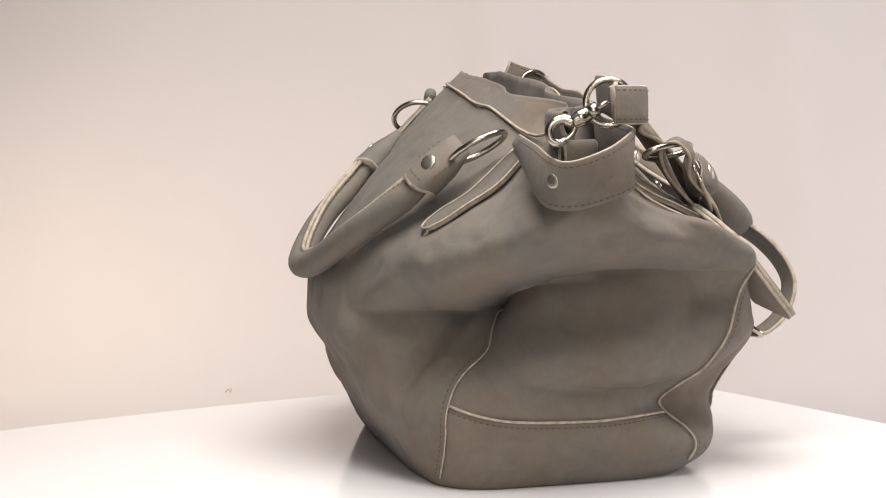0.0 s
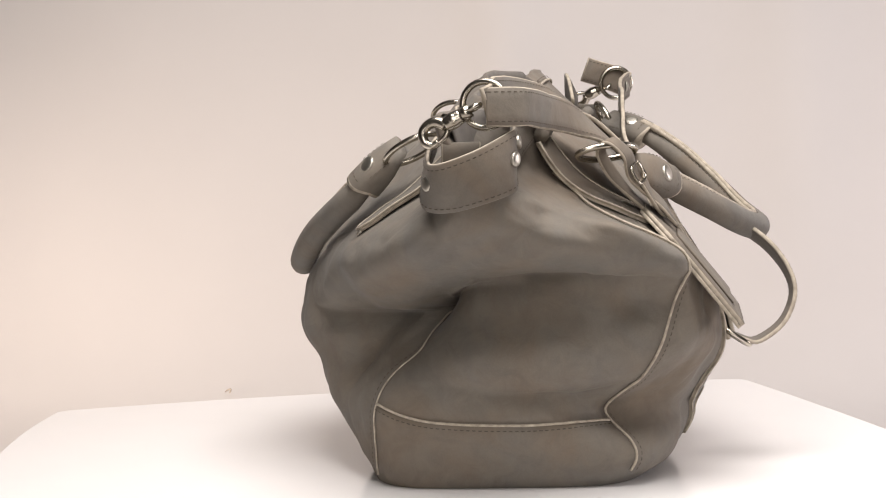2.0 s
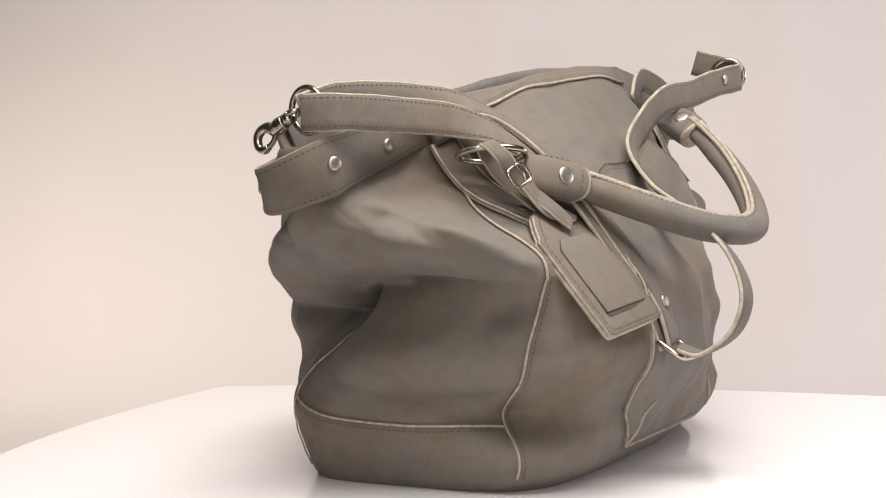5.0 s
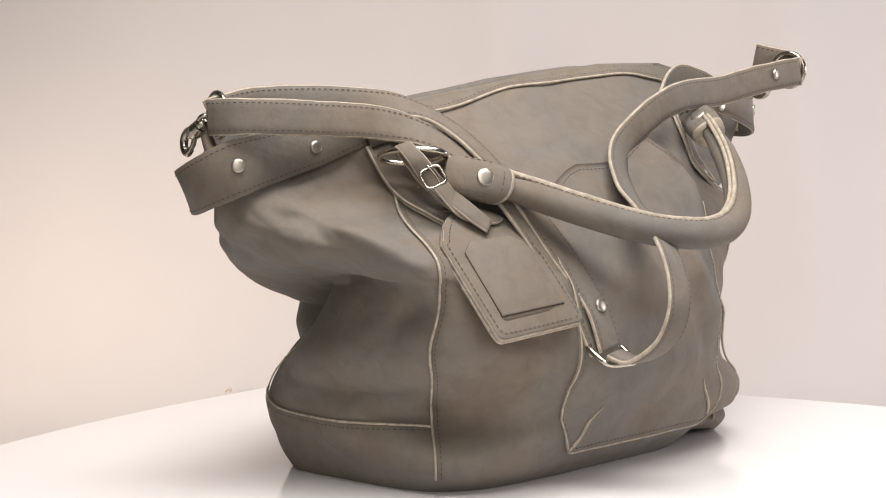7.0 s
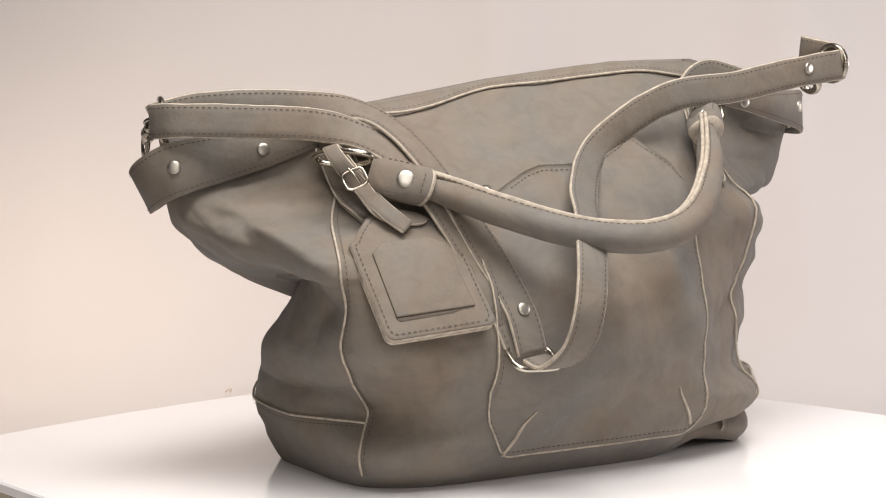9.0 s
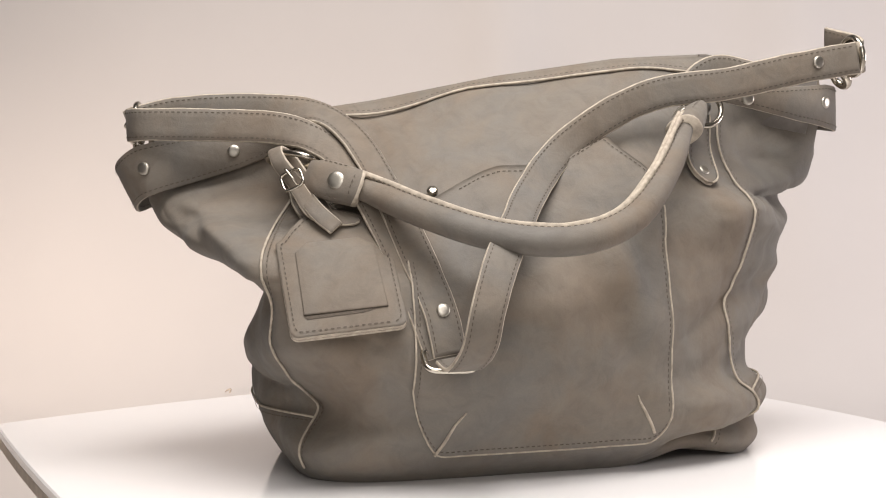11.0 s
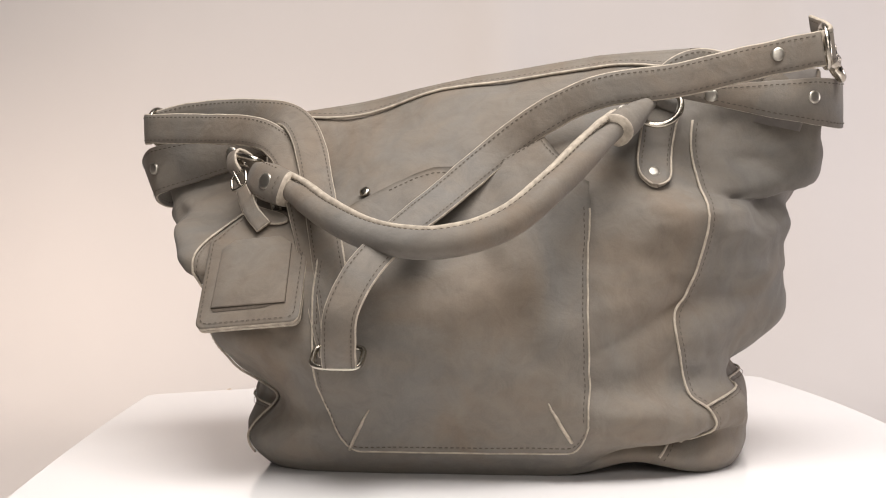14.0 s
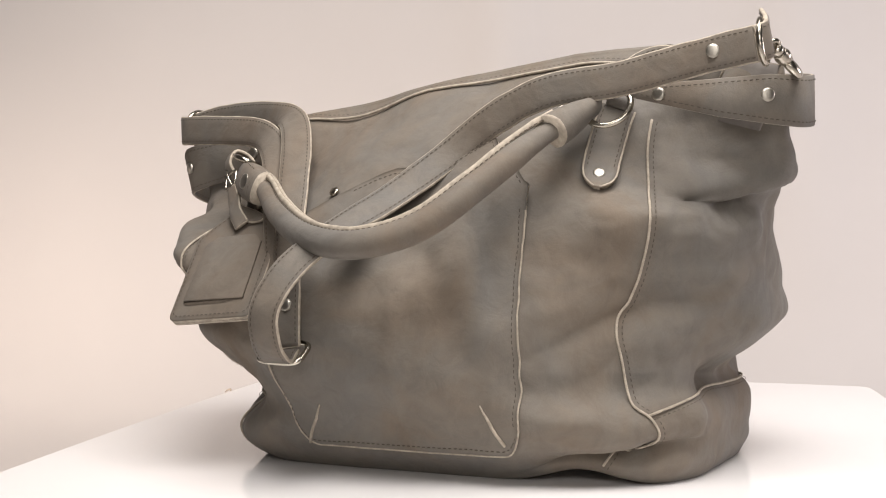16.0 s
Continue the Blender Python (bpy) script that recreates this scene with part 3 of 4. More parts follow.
# ---------------------------------------------------------------- end bands with their loops
def band(name, rows, half, label, rivets, steps=8):
    """A strip wrapped round the gathered end of the bag; half: half-widths along it."""
    path = ribbon_path(rows, steps)
    halves = np.interp(np.linspace(0, 1, len(path)), np.linspace(0, 1, len(half)), half)
    verts, faces, mats = [], [], []
    for (c, d, w, f), h in zip(path, halves):
        for a, b in ((-h, -0.0008), (-h + 0.0008, -0.0016), (0, -0.0018), (h - 0.0008, -0.0016), (h, -0.0008), (h, 0.0008), (h - 0.0008, 0.0016), (0, 0.0018), (-h + 0.0008, 0.0016), (-h, 0.0008)):
            verts.append(c + w * a + f * b)
    for i in range(len(path) - 1):
        for k in range(10):
            m = (k + 1) % 10
            faces.append((i * 10 + k, i * 10 + m, (i + 1) * 10 + m, (i + 1) * 10 + k))
            mats.append(1 if k in (0, 8, 9, 3, 4, 5) and k not in (0, 8, 3, 5) else 0)
    faces += [tuple(range(10))[::-1], tuple((len(path) - 1) * 10 + k for k in range(10))]
    mats += [1, 1]
    ob = part(name, (verts, faces, mats), [LEATHER, RAW], bag, label)
    lines, norms = [], []
    for sgn in (-1, 1):
        for face in (1, -1):
            lines.append([c + w * sgn * max(0.001, h - 0.0035) + f * face * 0.0021 for (c, d, w, f), h in zip(path, halves)])
            norms.append([f * face for c, d, w, f in path])
    tagged(part("stitching", dashes(lines, norms), THREAD, ob, "dark thread"), kind="stuff")
    for c, n in rivets:
        rivet(c, n, ob)
    return ob


band("end_band", [((-0.170, -0.040, 0.258), (0, 0.1, 1)), ((-0.212, -0.029, 0.2485), (0, 0.05, 1)), ((-0.250, -0.028, 0.240), (0, 0, 1)),
                  ((-0.282, -0.028, 0.2325), (-0.08, 0, 1)), ((-0.295, -0.010, 0.2235), (-0.4, 0.1, 1)), ((-0.294, 0.015, 0.2160), (-0.45, 0.2, 1)),
                  ((-0.281, 0.029, 0.218), (-0.25, -0.1, 1)), ((-0.247, 0.031, 0.232), (0, -0.2, 1)), ((-0.20, 0.028, 0.246), (0, -0.2, 1))],
     [0.010, 0.0165, 0.0185, 0.0200, 0.0190, 0.0178, 0.0165, 0.012, 0.006], "stitched leather band wrapped round the gathered bag end",
     [((-0.2835, -0.0305, 0.234), (-0.5, -0.85, 0)), ((-0.286, 0.0285, 0.219), (-0.6, 0.75, 0)), ((-0.213, -0.0315, 0.2463), (-0.1, -1, 0.1))])
band("end_band", [((0.158, -0.099, 0.283), (0, 0.1, 1)), ((0.195, -0.103, 0.279), (0, 0.1, 1)), ((0.235, -0.099, 0.275), (0, 0.1, 1)),
                  ((0.266, -0.086, 0.273), (0, 0.05, 1)), ((0.284, -0.066, 0.271), (0, 0, 1)), ((0.285, -0.040, 0.273), (0, 0, 1)),
                  ((0.268, -0.022, 0.276), (0, -0.1, 1)), ((0.22, -0.008, 0.28), (0, -0.2, 1)), ((0.18, 0.0, 0.286), (0, -0.2, 1))],
     [0.003, 0.008, 0.014, 0.0178, 0.0185, 0.0185, 0.018, 0.014, 0.007], "stitched leather band wrapped round the gathered bag end",
     [((0.2655, -0.0885, 0.276), (0.5, -0.85, 0)), ((0.270, -0.0195, 0.276), (0.5, 0.85, 0)), ((0.190, -0.1055, 0.279), (-0.1, -1, 0.1))])


# a round-topped keeper standing behind the strap
keeper_path = ribbon_path([((0.148, -0.076, 0.284), (-0.7, 0, 0.7)), ((0.162, -0.073, 0.299), (-0.4, 0, 1)), ((0.181, -0.071, 0.306), (0, 0, 1)),
                           ((0.205, -0.075, 0.300), (0.3, 0, 1)), ((0.228, -0.081, 0.289), (0.5, 0, 1))], 7)
keeper = part("strap_keeper", ribbon(keeper_path, 0.022), [LEATHER, RAW], bag, "round-topped leather keeper with a pale edge")
tagged(part("stitching", ribbon_stitches(keeper_path, 0.022, sides=(1,)), THREAD, keeper, "dark thread"), kind="stuff")


# ---------------------------------------------------------------- shoulder strap
STRAP = 0.0255
strap = new("shoulder_strap")
strap.parent = bag
tagged(strap, "long stitched grey leather shoulder strap doubled through a slide buckle")


def strap_run(name, rows, label, width=STRAP, taper=0, rivets=()):
    path = ribbon_path(rows, 9)
    ob = part(name, ribbon(path, width, taper_end=taper), [LEATHER, RAW], strap, label)
    tagged(part("stitching", ribbon_stitches(path, width), THREAD, strap, "dark thread"), kind="stuff")
    for c, n in rivets:
        rivet(c, n, strap)
    return path


Z = (0, 0, 1)
strap_run("strap_outer_run", [((-0.2935, -0.0120, 0.268), Z), ((-0.2920, -0.0240, 0.268), Z), ((-0.283, -0.0370, 0.268), Z), ((-0.260, -0.044, 0.2675), Z), ((-0.225, -0.054, 0.266), (0, 0.1, 1)), ((-0.185, -0.068, 0.263), (0.05, 0.25, 1)),
                              ((-0.158, -0.086, 0.254), (0.5, 0.5, 0.75)), ((-0.138, -0.108, 0.236), (0.85, 0.4, 0.35)), ((-0.122, -0.132, 0.207), (0.94, 0.25, 0.15)),
                              ((-0.106, -0.158, 0.168), (1, -0.1, 0.1)), ((-0.092, -0.179, 0.125), (1, 0, 0)), ((-0.083, -0.188, 0.095), (1, 0, 0))],
          "outer run of the strap with stitched edges")
strap_run("strap_inner_run", [((-0.2928, -0.0120, 0.268), Z), ((-0.286, -0.0150, 0.271), Z), ((-0.258, -0.016, 0.277), Z), ((-0.215, -0.028, 0.279), (0, 0.1, 1)), ((-0.175, -0.048, 0.277), (0.1, 0.3, 1)),
                              ((-0.146, -0.070, 0.272), (0.65, 0.6, 0.45)), ((-0.126, -0.096, 0.252), (0.9, 0.4, 0.15)), ((-0.110, -0.128, 0.215), (0.96, 0.28, 0.05)),
                              ((-0.096, -0.158, 0.172), (1, -0.05, 0.1)), ((-0.083, -0.184, 0.128), (1, 0, 0)), ((-0.078, -0.193, 0.096), (1, 0, 0))],
          "inner run of the strap with stitched edges", rivets=[((-0.081, -0.1872, 0.128), (0, -0.9, 0.35))])
strap_run("strap_long_run", [((-0.078, -0.196, 0.093), (-1, 0, 0)), ((-0.073, -0.214, 0.089), (-1, 0, 0)), ((-0.067, -0.236, 0.105), (-1, 0, 0.05)), ((-0.062, -0.243, 0.132), (-1, 0, 0.15)),
                             ((-0.048, -0.226, 0.162), (-1, 0, 0.3)), ((-0.026, -0.190, 0.188), (-0.8, 0.25, 0.5)), ((-0.006, -0.154, 0.208), (-0.62, 0.35, 0.6)),
                             ((0.026, -0.121, 0.238), (-0.7, 0.1, 0.7)), ((0.066, -0.118, 0.266), (-0.45, 0, 0.85)), ((0.11, -0.120, 0.284), (-0.15, 0, 1)),
                             ((0.165, -0.121, 0.290), (-0.12, 0, 1)), ((0.215, -0.124, 0.300), (-0.15, 0, 1)), ((0.250, -0.130, 0.306), (-0.12, 0, 1)), ((0.271, -0.134, 0.309), (-0.1, 0, 1))],
          "long run of the strap, twisted over the bag front", rivets=[((0.239, -0.1305, 0.306), (0.2, -1, 0))])
strap_run("strap_turned_end", [((0.273, -0.134, 0.309), (-0.1, 0, 1)), ((0.277, -0.128, 0.312), (-0.12, -0.1, 1)), ((0.274, -0.116, 0.317), (-0.12, -0.2, 1)), ((0.270, -0.104, 0.321), (-0.15, -0.3, 1)), ((0.265, -0.091, 0.325), (-0.2, -0.35, 1))],
          "short folded end of the strap standing up")

# slide buckle at the low end of the doubled runs
part("slide_buckle", tube(rounded_ring((-0.079, -0.195, 0.093), (0.05, -0.55, 0.85), 0.0185, 0.0125, up=(0, -0.8, -0.5)), 0.0022, 10, closed=True), NICKEL, strap, "nickel slide buckle")


def snap_hook(ring_at, ring_normal, swivel, hook_at, hook_normal, claw_size=1.0):
    """A trigger snap hook on a round ring: ring, swivel, barrel, hook and latch."""
    hook = new("snap_hook")
    hook.parent = bag
    tagged(hook, "nickel trigger snap hook and round ring")
    part("ring", tube(ring_path(ring_at, ring_normal, 0.0152), 0.0023, 10, closed=True), NICKEL, hook)
    s, h = np.array(swivel), np.array(hook_at)
    d = unit(h - s)
    n = unit(np.array(hook_normal, float))
    q = unit(np.cross(d, n))
    part("swivel", joined(tube([s - d * 0.003, s + d * 0.004], 0.0048, 14, steps=1), tube(ring_path(s - d * 0.006, q, 0.0045), 0.0017, 8, closed=True)), NICKEL, hook)
    b0, b1 = s + d * 0.004, s + d * 0.016
    part("barrel", tube([b0, (b0 + b1) / 2, b1], [0.0050, 0.0060, 0.0050], 14), NICKEL, hook)
    part("trigger", dome((b0 + b1) / 2 + n * 0.004, n, 0.0035, 0.003), NICKEL, hook)
    d, q = d * claw_size, q * claw_size
    claw = [b1, b1 + d * 0.004 + q * 0.0045, b1 + d * 0.010 + q * 0.0055, b1 + d * 0.015 + q * 0.003, b1 + d * 0.0165 - q * 0.003, b1 + d * 0.0135 - q * 0.0068, b1 + d * 0.009 - q * 0.007]
    part("claw", tube(claw, [0.0042, 0.0036, 0.0032, 0.0030, 0.0026], 10), NICKEL, hook)
    part("latch", tube([b1 - q * 0.003, b1 + d * 0.004 - q * 0.0060, b1 + d * 0.010 - q * 0.0072], 0.0020, 8), NICKEL, hook)
    return hook


snap_hook((-0.285, -0.011, 0.270), (0.96, -0.22, 0.05), (-0.290, 0.001, 0.265), (-0.286, 0.026, 0.251), (-1.0, 0.0, 0.15), 1.08)
snap_hook((0.272, -0.122, 0.311), (0.98, 0.12, 0.1), (0.277, -0.107, 0.306), (0.284, -0.076, 0.291), (0.8, 0.2, 0.5), 1.1)
# the leather loops that the hooks hold
for at in ((-0.272, 0.006, 0.234), (0.272, -0.052, 0.280)):
    c = np.array(at)
    side = -1 if at[0] < 0 else 1
    wide = (0.25 * side, 1, 0)
    loop = ribbon_path([(c + np.array((-0.012 * side, 0, -0.030)), wide), (c + np.array((-0.008 * side, 0, 0.0)), wide), (c + np.array((-0.002 * side, 0, 0.010)), wide),
                        (c + np.array((0.005 * side, 0, 0.004)), wide), (c + np.array((0.006 * side, 0, -0.022)), wide)], 5)
    part("hanging_loop", ribbon(loop, 0.026), [LEATHER, RAW], bag, "leather loop inside the bag end")


# ---------------------------------------------------------------- tabs and handles
def hanging_tab(points, width, rivet_at, rivet_normal):
    """A round-ended tab sewn on the body below a handle ring."""
    line, norms = snap(points, 0.0022, steps=8)
    path = []
    for i, (p, n) in enumerate(zip(line, norms)):
        d = unit(line[min(len(line) - 1, i + 1)] - line[max(0, i - 1)])
        path.append((p, d, unit(np.cross(n, d)), n))
    count, cells = len(path), 6
    sheet, stitch_lines, stitch_norms = [], ([], []), ([], [])
    for i, (p, d, w, n) in enumerate(path):
        k = max(0.0, (i - (count - 1 - 7)) / 7)
        half = width / 2 * math.sqrt(max(0.03, 1 - k * k))
        row = []
        for c in range(cells + 1):
            spot = p + w * half * (2 * c / cells - 1)
            at, _, _, _ = SKIN.find_nearest(Vector(spot))
            rise = max((np.array(at) - spot).dot(n), 0.0)
            row.append(spot + n * (rise + 0.0012))
        row = [row[0]] + [(row[c - 1] + 2 * row[c] + row[c + 1]) / 4 for c in range(1, cells)] + [row[-1]]
        sheet.append(row)
        if k == 0:
            for side, c in enumerate((0, cells)):
                inner = row[1 if c == 0 else cells - 1]
                stitch_lines[side].append(row[c] * 0.25 + inner * 0.75 + n * 0.0018)
                stitch_norms[side].append(n)
    for _ in range(4):
        sheet[1:-1] = [[(a + 2 * b + c) / 4 for a, b, c in zip(*sheet[i - 1:i + 2])] for i in range(1, count - 1)]
    verts, faces, mats = [], [], []
    for level in (-0.0022, 0.0014):
        for row, (p, d, w, n) in zip(sheet, path):
            verts += [q + n * level for q in row]
    across, layer = cells + 1, count * (cells + 1)
    for i in range(count - 1):
        for c in range(cells):
            a = i * across + c
            faces += [(a, a + across, a + across + 1, a + 1), (a + layer, a + layer + 1, a + layer + across + 1, a + layer + across)]
            mats += [0, 0]
        for c in (0, cells):
            a = i * across + c
            faces.append((a, a + across, a + across + layer, a + layer))
            mats.append(1)
    for i in (0, count - 1):
        for c in range(cells):
            a = i * across + c
            faces.append((a, a + 1, a + 1 + layer, a + layer))
            mats.append(1)
    ob = part("ring_tab", (verts, faces, mats), [LEATHER, RAW], bag, "round-ended leather tab holding a handle ring")
    for c in (0, cells):
        part("tab_edge", tube([row[c] + n * 0.0012 for row, (p, d, w, n) in zip(sheet, path)], 0.0009, 6, steps=1), RAW, ob, "pale raw edge")
    tagged(part("stitching", dashes(stitch_lines, stitch_norms), THREAD, ob, "dark thread"), kind="stuff")
    rivet(np.array(rivet_at), rivet_normal, ob, 0.005)
    # the fold that carries the ring
    top, d = line[0], path[0][1]
    part("ring_fold", tube([top - path[0][2] * width * 0.36 - d * 0.004 + norms[0] * 0.004, top + path[0][2] * width * 0.36 - d * 0.004 + norms[0] * 0.004], 0.0055, 12, steps=1), LEATHER, ob)
    return ob


def tab_rivet(x, z):
    p, n = on_front(x, z)
    return p + n * 0.004, n


r1 = tab_rivet(0.146, 0.2205)
hanging_tab([(0.158, -0.100, 0.280), (0.153, -0.105, 0.255), (0.148, -0.112, 0.228), (0.145, -0.115, 0.205)], 0.026, *r1)
r2 = tab_rivet(-0.155, 0.196)
hanging_tab([(-0.176, -0.075, 0.250), (-0.168, -0.095, 0.225), (-0.158, -0.115, 0.200), (-0.152, -0.12, 0.180)], 0.026, *r2)
hanging_tab([(-0.182, 0.034, 0.256), (-0.178, 0.062, 0.222), (-0.166, 0.080, 0.195), (-0.158, 0.084, 0.174)], 0.024, (-0.162, 0.0885, 0.184), (-0.2, 0.9, 0.3))
hanging_tab([(0.135, 0.010, 0.285), (0.132, 0.030, 0.262), (0.128, 0.05, 0.238), (0.126, 0.06, 0.215)], 0.024, (0.128, 0.066, 0.226), (0.2, 0.9, 0.3))


def handle(points, inward, ring_a, ring_b, rivets, label):
    """A rolled leather handle: padded tube, raw seam fin, folded end cuffs, rings and rivets."""
    grip = part("handle", tube(points, [0.0040, 0.0100, 0.0106, 0.0107, 0.0106, 0.0100, 0.0040], 18), LEATHER, bag, label)
    path = spline(points, 6)
    aim = np.array(inward, float)
    fins = []
    for shift in (-0.0017, 0.0017):
        rows = []
        for i, p in enumerate(path[3:-3]):
            i += 3
            d = unit(path[i + 1] - path[i - 1])
            up = unit(aim - d * aim.dot(d))
            rows.append((p + up * 0.0112 + np.cross(d, up) * shift, d, up, np.cross(d, up)))
        fins.append(ribbon(rows, 0.0046, 0.0026))
    for verts, faces, mats in fins:
        part("seam_fin", (verts, faces, [1] * len(faces)), [LEATHER, RAW], grip, "pale raw double seam edge")
    lines, norms = [], []
    for sgn in (-1, 1):
        line, nn = [], []
        for i in range(4, len(path) - 4):
            d = unit(path[i + 1] - path[i - 1])
            up = unit(aim - d * aim.dot(d))
            q = np.cross(d, up)
            line.append(path[i] + up * 0.0098 + q * sgn * 0.0040)
            nn.append(unit(up * 0.3 + q * sgn))
        lines.append(line)
        norms.append(nn)
    tagged(part("stitching", dashes(lines, norms, 0.0028, 0.0019, 0.0004), THREAD, grip, "dark thread"), kind="stuff")
    for (end, nxt, ring), rv in zip(((points[0], points[1], ring_a), (points[-1], points[-2], ring_b)), rivets):
        e, k, r = np.array(end), np.array(nxt), np.array(ring[0])
        d = unit(k - e)
        out = np.array(rv, float)
        out = unit(out - d * out.dot(d))
        q = np.cross(d, out)
        # cuff: a flattened sleeve from the ring over the end of the grip
        start = e - d * 0.004
        sections = [(-0.006, 0.0110, 0.0050), (0.004, 0.0140, 0.0070), (0.014, 0.0152, 0.0098), (0.024, 0.0148, 0.0115), (0.034, 0.0140, 0.0126), (0.0365, 0.0136, 0.0122)]
        verts, faces, mats, sides = [], [], [], 22
        for s, a, b in sections:
            for m in range(sides):
                w = 2 * math.pi * m / sides
                cc, ss = math.cos(w), math.sin(w)
                verts.append(start + d * (s + (0.006 * max(0, ss) if s > 0.03 else 0)) + q * a * math.copysign(abs(cc) ** 0.8, cc) + out * b * math.copysign(abs(ss) ** 0.8, ss))
        for i in range(len(sections) - 1):
            for m in range(sides):
                mm = (m + 1) % sides
                faces.append((i * sides + m, i * sides + mm, (i + 1) * sides + mm, (i + 1) * sides + m))
                mats.append(1 if i == len(sections) - 2 else 0)
        faces += [tuple(range(sides))[::-1], tuple((len(sections) - 1) * sides + m for m in range(sides))]
        mats += [0, 1]
        part("end_cuff", (verts, faces, mats), [LEATHER, RAW], grip, "folded leather end cuff with stitched edge")
        rivet(start + d * 0.021 + out * 0.0105, out, grip, 0.0066)
        seam = [start + d * s + q * (0.0128) * sg + out * b * 0.75 for sg in (-1,) for s, b in ((0.004, 0.006), (0.014, 0.009), (0.028, 0.0118))]
        seam2 = [start + d * 0.034 + q * a + out * math.sqrt(max(0, 1 - (a / 0.015) ** 2)) * 0.0134 for a in (-0.012, -0.006, 0, 0.006, 0.012)]
        seam3 = [start + d * s + q * 0.0128 + out * b * 0.75 for s, b in ((0.004, 0.006), (0.014, 0.009), (0.028, 0.0118))]
        tagged(part("stitching", dashes([seam, seam2, seam3], [[out] * 3, [out] * 5, [out] * 3]), THREAD, grip, "dark thread"), kind="stuff")
        part("handle_ring", tube(ring_path(ring[0], ring[1], ring[2], ring[3], up=ring[4]), 0.0024, 12, closed=True), NICKEL, grip, "nickel D ring")
    return grip


handle([(-0.158, -0.122, 0.224), (-0.125, -0.142, 0.213), (-0.088, -0.178, 0.195), (-0.045, -0.208, 0.180), (0.005, -0.225, 0.176), (0.050, -0.215, 0.188), (0.084, -0.190, 0.216), (0.112, -0.155, 0.246), (0.138, -0.116, 0.268)],
       (0, 0.35, 1.0),
       ((-0.176, -0.094, 0.238), (0.35, 0.25, 0.9), 0.012, 0.024, (0.45, -0.85, -0.1)),
       ((0.151, -0.106, 0.272), (0.15, -0.9, 0.45), 0.0155, 0.0175, (0.75, 0.5, 0.3)),
       ((-0.62, -0.70, 0.32), (-0.8, -0.45, 0.3)), "rolled front handle drooping over the pocket")
handle([(-0.150, 0.064, 0.240), (-0.140, 0.090, 0.2145), (-0.118, 0.115, 0.194), (-0.085, 0.135, 0.176), (-0.030, 0.152, 0.156), (0.025, 0.155, 0.155), (0.070, 0.132, 0.185), (0.098, 0.095, 0.220), (0.112, 0.060, 0.252)],
       (0, -0.35, 1.0),
       ((-0.163, 0.048, 0.2435), (0.40, 0.32, 0.85), 0.0150, 0.0225, (-0.30, -0.83, 0.46)),
       ((0.122, 0.034, 0.276), (0.8, -0.2, 0.5), 0.015, 0.020, (0.3, -0.75, 0.5)),
       ((-0.5, 0.8, 0.3), (0.2, 0.7, 0.5)), "rolled back handle hanging behind the bag")


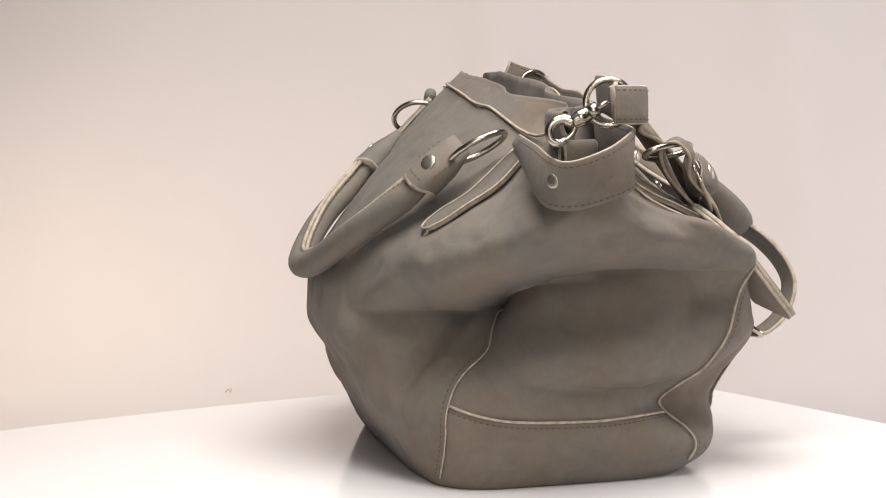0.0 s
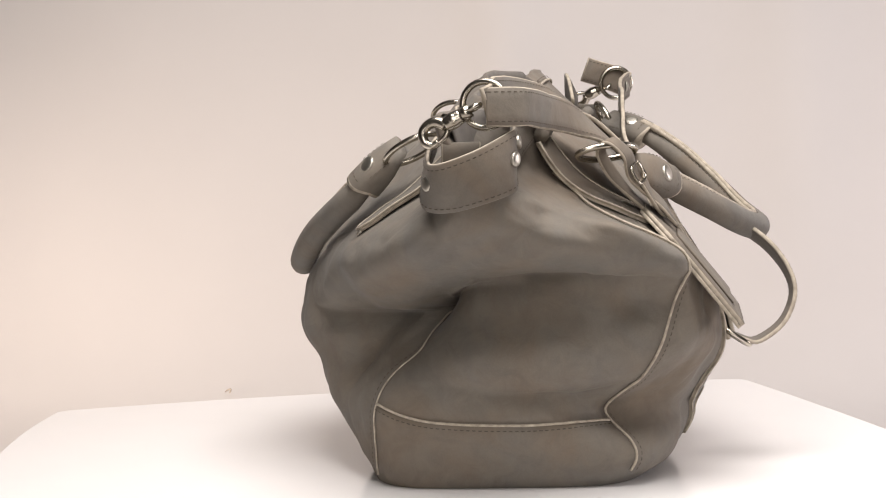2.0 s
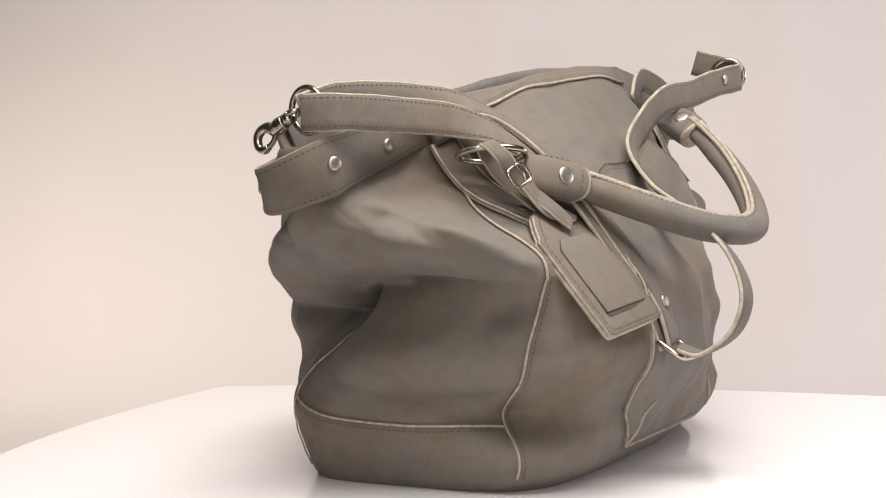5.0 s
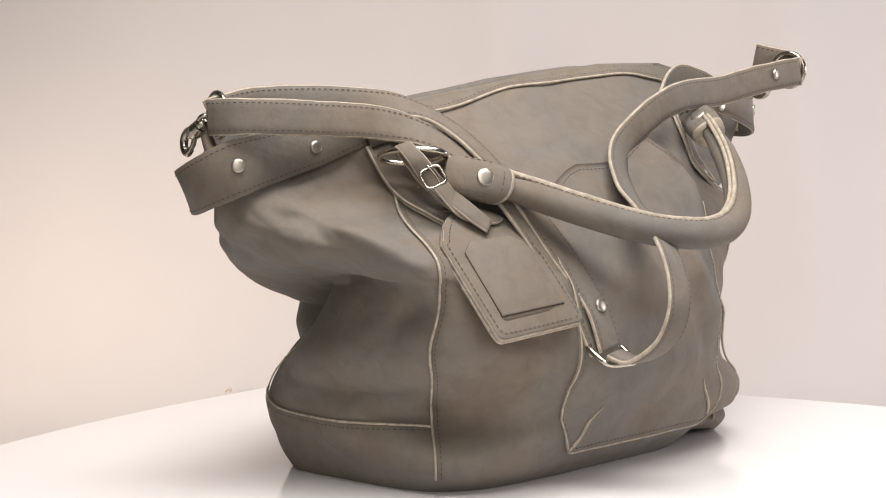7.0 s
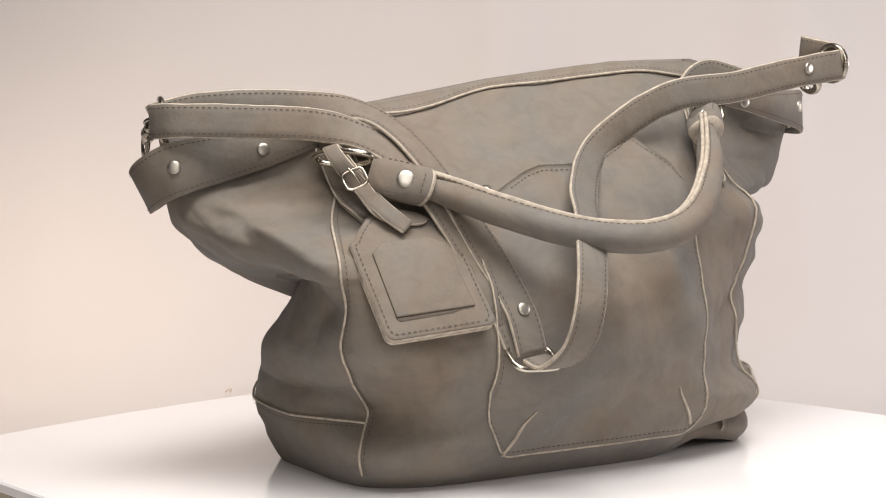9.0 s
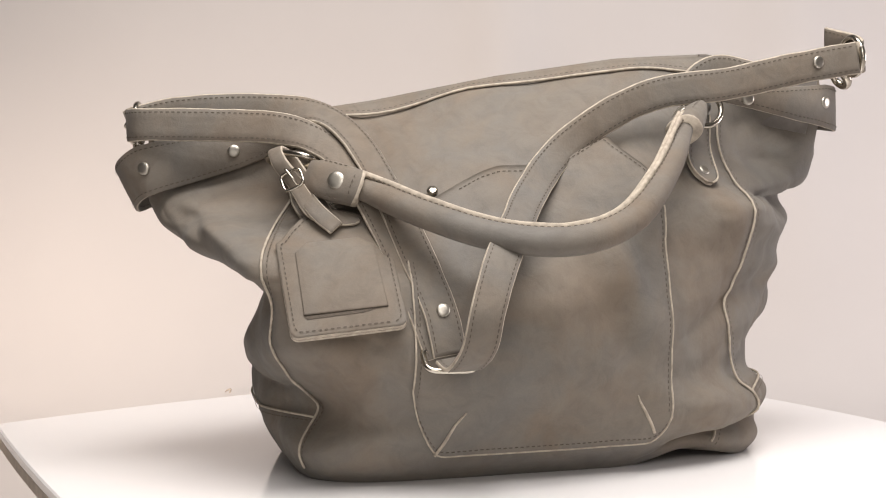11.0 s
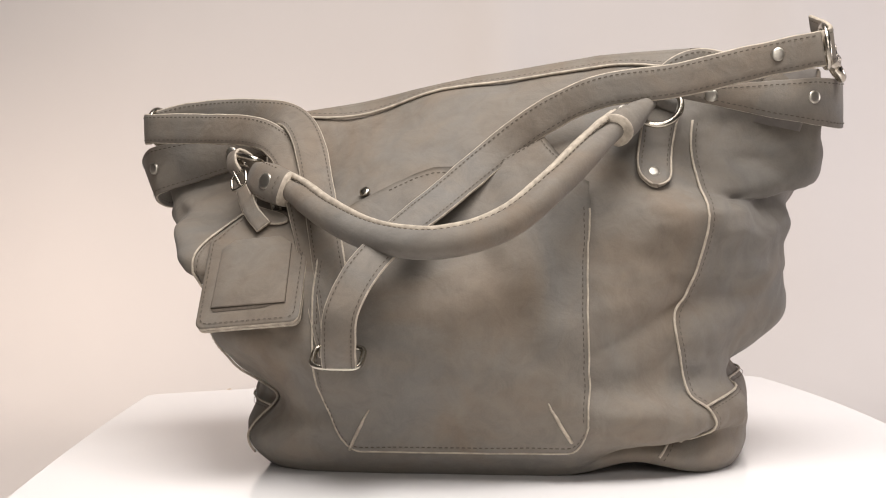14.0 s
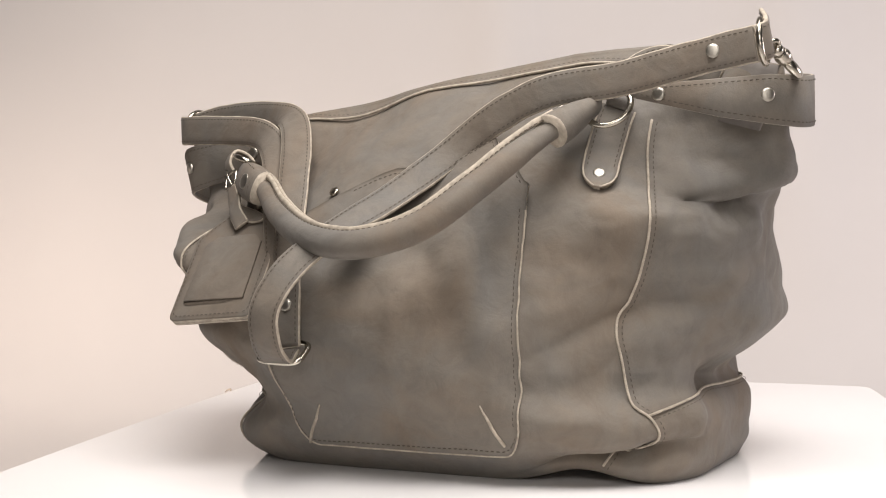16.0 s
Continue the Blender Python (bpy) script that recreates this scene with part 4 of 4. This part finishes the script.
# ---------------------------------------------------------------- luggage tag
def build_tag():
    tag = new("luggage_tag")
    tag.parent = bag
    tagged(tag, "stitched leather luggage tag with a cut window and buckled loop")
    low = np.array((-0.1495, -0.192, 0.1155))
    across = unit(np.array((0.083, -0.006, 0.007)))
    up = unit(np.array((-0.004, 0.066, 0.078)))
    out = np.cross(across, up)
    def at(a, b, lift=0.0):
        bow = 0.004 * math.sin(b / 0.11 * math.pi)
        return low + across * a + up * b + out * (lift + bow)
    # outline: square foot with rounded corners, shoulders drawn in to the loop
    outline = []
    for cx, cy, a0 in ((0.0355, 0.006, 270), (0.0415, 0.080, 0)):
        for k in range(5):
            a = radians(a0 + 22.5 * k)
            r = 0.006 if a0 == 270 else 0.004
            outline.append((cx - (0 if a0 == 270 else 0.004) + r * math.cos(a), cy + r * math.sin(a)))
    outline += [(0.030, 0.094), (0.020, 0.104), (0.012, 0.108)]
    outline = outline + [(-x, y) for x, y in reversed(outline)]
    def sheet(shape, lift0, lift1, name, mats, parent, label=""):
        n = len(shape)
        cx, cy = sum(x for x, y in shape) / n, sum(y for x, y in shape) / n
        verts, faces, mi = [], [], []
        rings = [(1.0, lift0), (1.0, lift1), (0.97, lift1 + 0.0005), (0.6, lift1 + 0.0006), (0.25, lift1 + 0.0006)]
        for s, l in rings:
            verts += [at(cx + (x - cx) * s, cy + (y - cy) * s, l) for x, y in shape]
        for i in range(len(rings) - 1):
            for k in range(n):
                m = (k + 1) % n
                faces.append((i * n + k, i * n + m, (i + 1) * n + m, (i + 1) * n + k))
                mi.append(1 if i == 0 else 0)
        faces += [tuple(range(n))[::-1], tuple((len(rings) - 1) * n + k for k in range(n))]
        mi += [0, 0]
        return part(name, (verts, faces, mi), mats, parent, label)
    back = sheet(outline, -0.005, -0.0025, "tag_back", [LEATHER, RAW], tag, "rear leather layer")
    front = sheet(outline, -0.0022, 0.0008, "tag_front", [LEATHER, RAW], tag, "front leather layer with stitched border")
    flap = [(0.030, 0.016), (0.030, 0.070), (0.020, 0.078), (-0.020, 0.078), (-0.030, 0.070), (-0.030, 0.016)]
    flap = [(x * (1 - 0.05 * (y > 0.05)), y) for x, y in flap]
    sheet(flap, 0.0008, 0.0026, "tag_flap", [LEATHER, THREAD], tag, "inner flap with a cut lower edge")
    # no hole is cut: a flat dark quad paints the shade under the flap
    part("slot_shade", (lambda q: (q, [(0, 1, 2, 3)]))([at(-0.030, 0.0155, 0.0018), at(0.026, 0.0165, 0.0018), at(0.012, 0.0135, 0.0018), at(-0.028, 0.0130, 0.0018)]), THREAD, tag, "flat dark patch painted as the shade in the slot under the flap")
    n = len(outline)
    border = [at(x * 0.915, 0.05 + (y - 0.05) * 0.93, 0.0018) for x, y in outline] 
    border.append(border[0])
    tagged(part("stitching", dashes([border], [[out] * len(border)]), THREAD, tag, "dark thread"), kind="stuff")
    # loop with a small roller buckle round the handle ring
    w = (0.75, -0.5, 0.25)
    path = ribbon_path([(at(0.004, 0.086, 0.006), (1, 0, 0.1)), (at(-0.008, 0.102, 0.010), (0.9, -0.2, 0.3)), ((-0.174, -0.114, 0.219), w), ((-0.186, -0.108, 0.236), w),
                        ((-0.187, -0.096, 0.246), w), ((-0.176, -0.090, 0.238), w), ((-0.166, -0.100, 0.220), w), (at(0.0, 0.104, -0.002), (1, 0, 0.1))], 7)
    part("tag_loop", ribbon(path, 0.0125, 0.0026), [LEATHER, RAW], tag, "narrow leather loop")
    part("tag_buckle", tube(rounded_ring((-0.178, -0.1165, 0.223), (-0.5, -0.8, 0.35), 0.0082, 0.0072, up=(-0.3, 0.3, 0.9)), 0.0012, 8, closed=True), NICKEL, tag, "small nickel buckle")
    part("tag_prong", tube([(-0.183, -0.1155, 0.231), (-0.178, -0.1195, 0.224), (-0.172, -0.1195, 0.214)], 0.001, 6), NICKEL, tag, "small nickel prong")
    tip = ribbon_path([((-0.175, -0.1195, 0.218), (0.8, -0.3, 0.3)), (at(-0.010, 0.105, 0.007), (0.65, 0.2, 0.6)), (at(0.004, 0.098, 0.005), (0.35, 0.5, 0.75)), (at(0.022, 0.092, 0.004), (0.1, 0.62, 0.78))], 6)
    part("loop_end", ribbon(tip, 0.0125, 0.0026, taper_end=5), [LEATHER, RAW], tag, "pointed free end of the loop")
    return tag


build_tag()


# ---------------------------------------------------------------- what turns
def motions():
    times = [k / 2 for k in range(33)]
    walk(turntable, [(t, pose(0, 0, 0, 0, 0, turn(t))) for t in times])
    walk(bag, [(t, pose(0, 0, BAG_LIFT, 0, 0, turn(t) + BAG_TURN)) for t in times])


motions()
